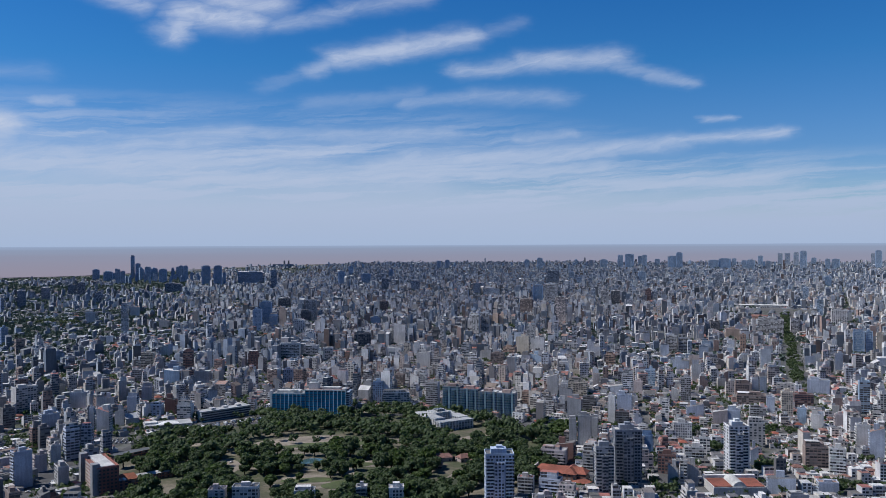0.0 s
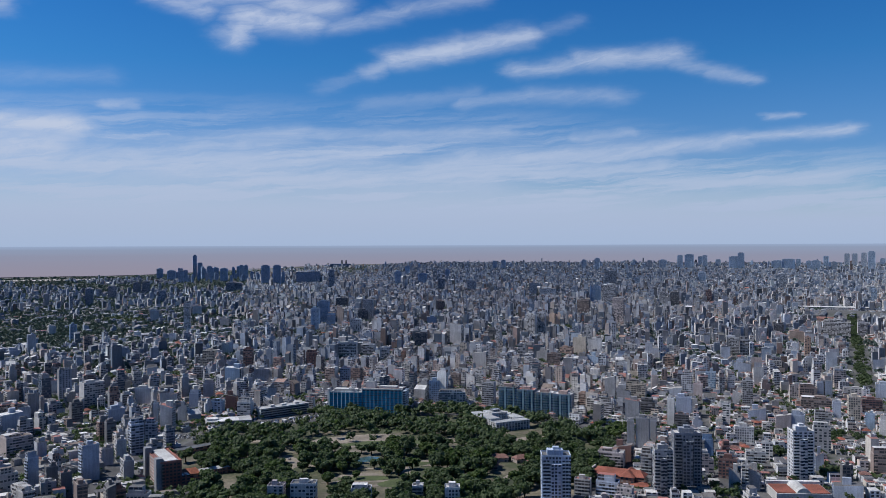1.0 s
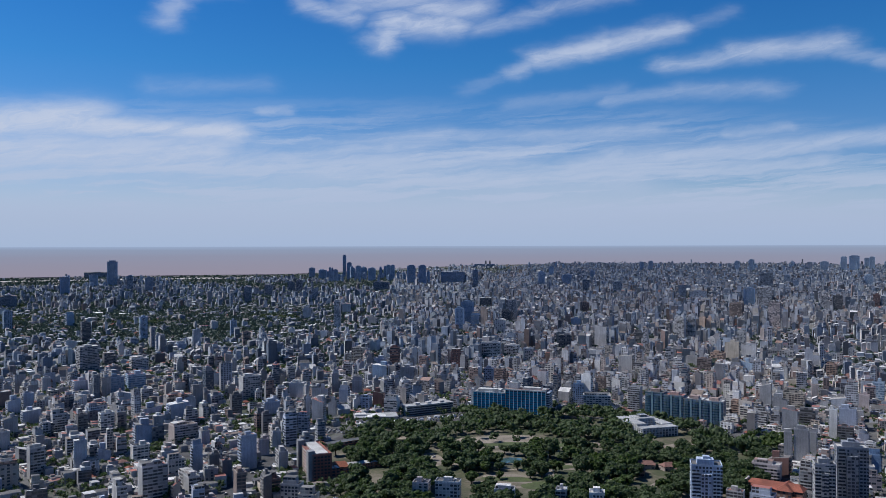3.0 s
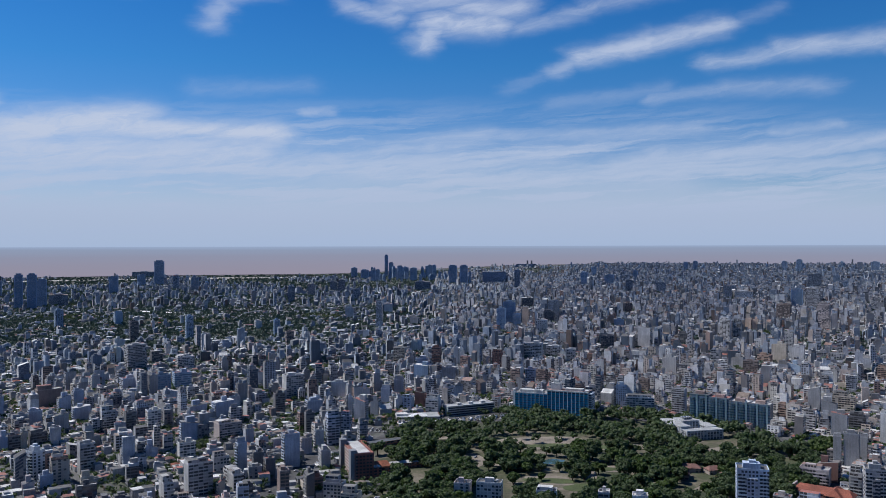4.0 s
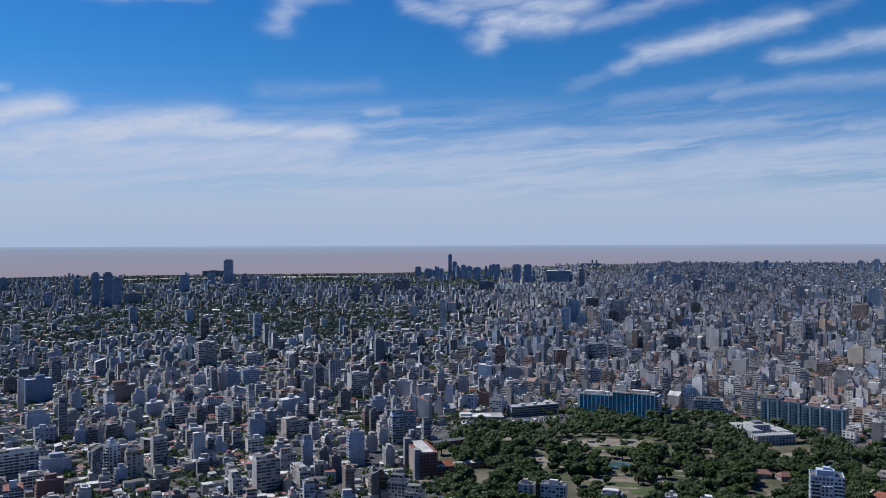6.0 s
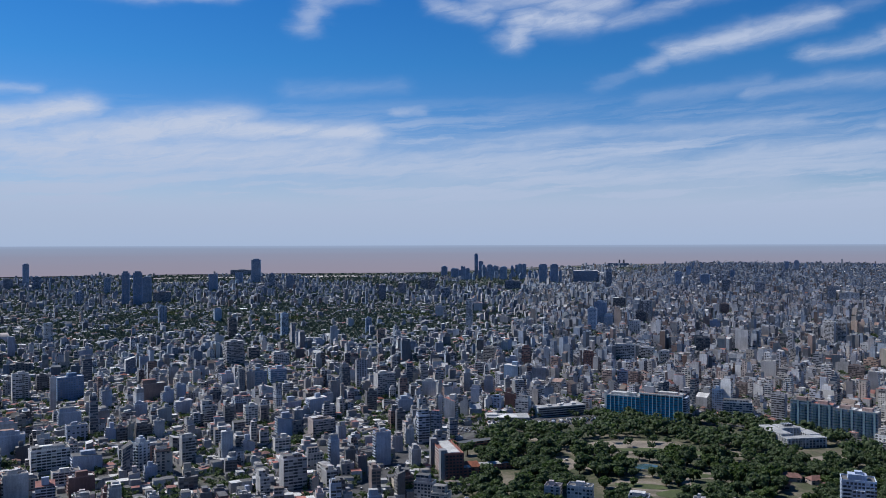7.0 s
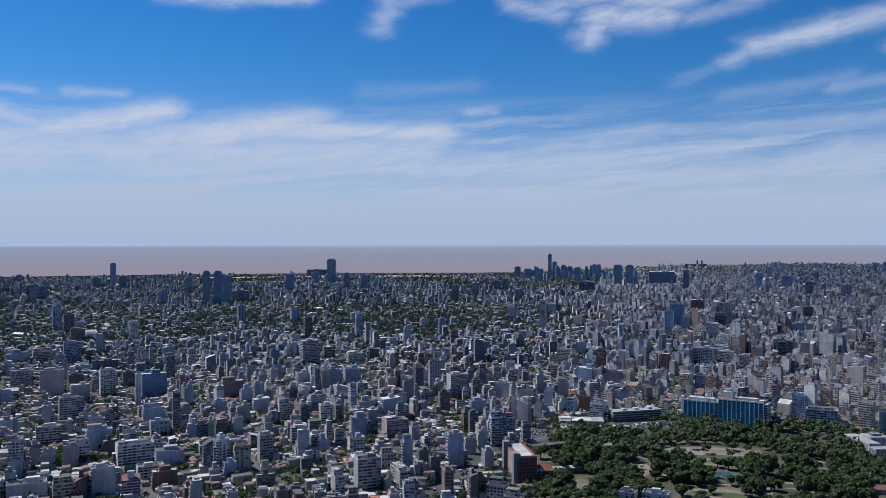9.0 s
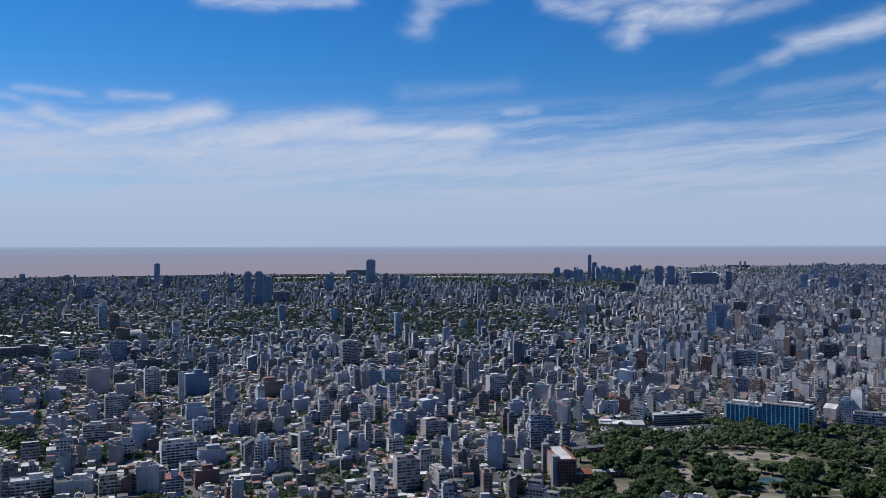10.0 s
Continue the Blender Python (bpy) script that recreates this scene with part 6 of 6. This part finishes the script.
def west_landmarks():
    e = thing("arched_hall", -1327, 1664, 38, "pale vaulted hall with a curved end wall", "hall")
    mark(-1327, 1664, 22, 22, 1)
    bm = bmesh.new()
    bmesh.ops.create_cone(bm, cap_ends=True, segments=28, radius1=21, radius2=21, depth=26, matrix=Matrix.Rotation(radians(90), 4, "X"))
    bmesh.ops.bisect_plane(bm, geom=bm.verts[:] + bm.edges[:] + bm.faces[:], plane_co=(0, 0, 0), plane_no=(0, 0, 1), clear_inner=True)
    paint(part("vault", bm, [PAINT_O], e), (0.62, 0.55, 0.52))
    for x, y, w, d, t in ((-1505, 1660, 78, 20, 12), (-1610, 1560, 60, 18, 10), (-1080, 2560, 70, 24, 30), (-1170, 2600, 60, 20, 30)):
        gable("warehouse", x, y, t, w, d, 7, 2.5, (0.5, 0.5, 0.5), ROOF_WHITE, "long warehouse with a bright white metal roof", "warehouse", "warehouses")


west_landmarks()


# ======== roads, squares and vehicles ========


def ring_road():
    cx, cy = PARK[:2]
    a = np.radians(np.arange(0, 360, 3.0))
    k = len(a)
    X = np.r_[cx + 219 * np.cos(a), cx + 234 * np.cos(a)]
    Y = np.r_[cy + 219 * np.sin(a), cy + 234 * np.sin(a)]
    i = np.arange(k)
    ob = sheet("road", X, Y, np.full(2 * k, 0.16), np.stack([i, k + i, k + (i + 1) % k, (i + 1) % k], 1), [ASPHALT])
    tagged(ob, "asphalt ring road round the park", "road", "", "structure")


def road(points, width, label):
    """A strip of asphalt along a line of points."""
    p = [Vector(q) for q in points]
    X, Y = [], []
    for i, q in enumerate(p):
        t = (p[min(i + 1, len(p) - 1)] - p[max(i - 1, 0)]).normalized()
        for s in (-1, 1):
            X.append(q.x - t.y * s * width / 2), Y.append(q.y + t.x * s * width / 2)
    f = [(2 * i, 2 * i + 2, 2 * i + 3, 2 * i + 1) for i in range(len(p) - 1)]
    tagged(sheet("road", np.array(X), np.array(Y), np.full(len(X), 0.2 + 0.012 * len(STRIPS)), f, [ASPHALT]), label, "road", "", "structure")
    for a, b in zip(p, p[1:]):
        STRIPS.append((a.x, a.y, b.x, b.y, width / 2))


ring_road()
road([(-212, 690), (-206, 760), (-200, 830), (-188, 900), (-160, 980)], 20, "wide asphalt street beside the brick slab building")
road([(-330, 850), (-260, 848), (-200, 842)], 16, "asphalt side street running to the park")
road([(282, 985), (300, 1060), (330, 1180)], 15, "asphalt street running off from the park")
road([(-110, 1002), (-50, 1020), (0, 1040), (110, 1046), (200, 1040)], 14, "asphalt avenue before the hospital")

rows, r = [], random.Random(33)
for cx, cy, rx, ry, n in ((-690, 708, 44, 15, 20), (-590, 712, 38, 14, 18), (-765, 736, 28, 14, 10), (-335, 698, 20, 18, 9), (-412, 650, 16, 10, 6), (443, 785, 16, 11, 8), (447, 707, 17, 14, 9), (545, 842, 26, 12, 11),
                          (327, 669, 14, 13, 8), (455, 861, 14, 9, 6), (472, 637, 22, 12, 9), (363, 911, 18, 16, 10), (-437, 888, 16, 14, 8), (-470, 793, 22, 12, 9), (-330, 858, 14, 12, 6), (-338, 1395, 20, 16, 8),
                          (-296, 2700, 90, 60, 40), (-560, 2500, 110, 70, 45), (-900, 2300, 120, 60, 45), (-1300, 2400, 140, 70, 60), (620, 2050, 60, 40, 26), (-700, 3300, 160, 90, 60), (-1700, 2900, 200, 90, 80)):
    KEEP.append((cx, cy, min(rx, ry) * 1.05))
    for s in (-0.5, 0.5):
        KEEP.append((cx + s * rx, cy, min(rx, ry) * 0.8))
    for _ in range(n):
        t, q = r.uniform(0, 6.283), math.sqrt(r.random())
        rows.append((cx + rx * q * math.cos(t), cy + ry * q * math.sin(t), r.uniform(4.5, 8.0)))
for cx, cy, rx, ry, n in ((-118, 728, 44, 26, 26), (-226, 770, 7, 60, 13), (-178, 716, 16, 20, 9), (-252, 720, 14, 20, 7), (-112, 830, 22, 14, 10)):
    for _ in range(n):
        t, q = r.uniform(0, 6.283), math.sqrt(r.random())
        rows.append((cx + rx * q * math.cos(t), cy + ry * q * math.sin(t), r.uniform(5.0, 8.0)))
grove("square_trees", rows, 60, 1.3, "rounded dark green trees on small squares between the houses", LEAF, 5)
rows = []
for _ in range(16):
    t, q = r.uniform(0, 6.283), math.sqrt(r.random())
    rows.append((312 + 30 * q * math.cos(t), 905 + 24 * q * math.sin(t), r.uniform(5.5, 8.5)))
KEEP.append((312, 905, 30))
grove("garden_trees", rows, 120, 1.1, "bright yellow-green trees in a walled garden", LEAF_PALE, 7)


def make_car(kind):
    """A parked car, or a white van, with its windows and wheels."""
    long, wide, high = (4.3, 1.75, 1.42) if kind == "car" else (5.6, 2.0, 2.3)
    e = new("parked_car" if kind == "car" else "parked_van")
    bm = box(-wide / 2, wide / 2, -long / 2, long / 2, 0.32, 0.85 if kind == "car" else high)
    bmesh.ops.bevel(bm, geom=bm.edges[:], offset=0.12, segments=2, affect="EDGES")
    part("body", bm, [CAR_PAINT], e)
    bm = bmesh.new()
    y0, y1, z0, z1 = (-long * 0.28, long * 0.34, 0.84, high) if kind == "car" else (-long * 0.51, -long * 0.30, 1.2, 1.95)
    w = wide / 2 - 0.08 if kind == "car" else wide / 2 + 0.01
    v = [bm.verts.new(c) for c in ((-w, y0, z0), (w, y0, z0), (w, y1, z0), (-w, y1, z0), (-w * 0.82, y0 + 0.55, z1), (w * 0.82, y0 + 0.55, z1), (w * 0.82, y1 - 0.4, z1), (-w * 0.82, y1 - 0.4, z1))]
    for f in ((0, 1, 5, 4), (1, 2, 6, 5), (2, 3, 7, 6), (3, 0, 4, 7), (4, 5, 6, 7)):
        bm.faces.new([v[i] for i in f]).material_index = 1 if f == (4, 5, 6, 7) else 0
    part("cabin", bm, [PANE, CAR_PAINT], e, "dark glass cabin under a painted roof")
    for sx in (-1, 1):
        for sy in (-1, 1):
            bm = bmesh.new()
            bmesh.ops.create_cone(bm, cap_ends=True, segments=10, radius1=0.32, radius2=0.32, depth=0.22, matrix=Matrix.Translation((sx * (wide / 2 - 0.1), sy * long * 0.3, 0.32)) @ Matrix.Rotation(radians(90), 4, "Y"))
            part("wheel", bm, [ASPHALT], e)
    return tagged(e, "parked car on the street, paint shining in sun" if kind == "car" else "white parked van beside the park", "car" if kind == "car" else "van", "parked vehicles")


CAR_PAINT = make_plain("car_paint", [(0.70, 0.70, 0.70), (0.10, 0.10, 0.11), (0.74, 0.74, 0.74), (0.35, 0.36, 0.38), (0.66, 0.66, 0.66), (0.72, 0.72, 0.72), (0.06, 0.09, 0.16), (0.55, 0.55, 0.56)], 0.1, 0.3)
VAN_SPOTS = [(-92 + 9.0 * i + r.uniform(-1, 1), 1003 + 4.3 * i + r.uniform(-6, 9), -28) for i in range(11)] + [(-96 + 8.0 * i + r.uniform(-1, 1), 1012 + 3.9 * i + r.uniform(-4, 8), -28) for i in range(11)]
CAR_SPOTS = [(-95 + 6.3 * i + r.uniform(-1, 1), 1004 + 2.9 * i + row * 6.2, -25 + r.uniform(-6, 6)) for row in range(4) for i in range(14)]
CAR_SPOTS += [(-176 + 5 * (i % 6) + r.uniform(-1, 1), 955 + 8 * (i // 6), 20) for i in range(18)]
CAR_SPOTS += [(-206 + r.uniform(-7, 12), 700 + i * 13.5, 5 + r.uniform(-5, 5)) for i in range(18)]
CAR_SPOTS += [(70 + r.uniform(-3, 3), 796, 10), (-41, 846, 40), (250, 962, 30), (284, 990, 20), (292, 1030, 15), (296, 1048, 15)]
for kind, where in (("car", CAR_SPOTS), ("van", VAN_SPOTS)):
    first = make_car(kind)
    for i, (x, y, t) in enumerate(where):
        one = first if i == 0 else copy_thing(first, Matrix())
        one.location, one.rotation_euler = (x, y, 0.4), (0, 0, -radians(t + 90 * (i % 7 == 3)))


def shore_strips():
    """Pale runways and quays along the flat shore."""
    for a0, a1, d0, d1 in ((14, 33, 5650, 5740), (17, 24, 5800, 5840), (36, 45, 5700, 5740), (20, 23.5, 4700, 4780), (26, 30, 4950, 5010)):
        a = np.radians(np.linspace(a0, a1, 12))
        X = np.r_[-np.sin(a) * d0, -np.sin(a) * d1]
        Y = np.r_[np.cos(a) * d0, np.cos(a) * d1]
        i = np.arange(11)
        ob = sheet("pavement", *lay(X, Y, np.full(24, 9.0)), np.stack([i, i + 12, i + 13, i + 1], 1)[:, ::-1], [PALE_GROUND])
        tagged(ob, "pale paved strip along the low shore", "runway", "", "structure")


PALE_GROUND = make_plain("pale_concrete", [(0.62, 0.60, 0.55)], 0.3, 0.95)
shore_strips()

# ======== filling town and its trees ========
near, mid, far, trees, solid, homes, hips = fill_town()
for row in solid:
    x, y, heading, w, d, h, color, style = row
    block(x, y, heading, w, d, h, color, style, False)
for x, y, heading, w, d, h in homes:
    house(x, y, heading, w, d, h, b_rng.choice(("white", "pale", "beige", "grey", "rose", "pale", "brown")), "tiles" if b_rng.random() < 0.22 else "flat")
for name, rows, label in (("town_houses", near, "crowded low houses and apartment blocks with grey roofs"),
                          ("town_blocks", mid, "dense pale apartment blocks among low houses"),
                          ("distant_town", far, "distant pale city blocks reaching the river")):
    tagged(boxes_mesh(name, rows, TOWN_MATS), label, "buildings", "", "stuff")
tagged(hip_mesh("tile_roofs", hips), "red and brown tile roofs on low town houses", "roofs", "", "stuff")
close = [t for t in trees if math.hypot(t[0], t[1]) < 1500]
middle = [t for t in trees if 1500 <= math.hypot(t[0], t[1]) < 3200]
distant = [t for t in trees if math.hypot(t[0], t[1]) >= 3200]
grove("street_trees", close, 22, 1.9, "dark green street and courtyard trees between the houses", LEAF, 1)
grove("yard_trees", middle, 12, 3.5, "dark green trees scattered between the town blocks", LEAF_HAZED)
grove("far_woods", distant, 6, 5.0, "dark far woods and avenues near the river", LEAF_HAZED)
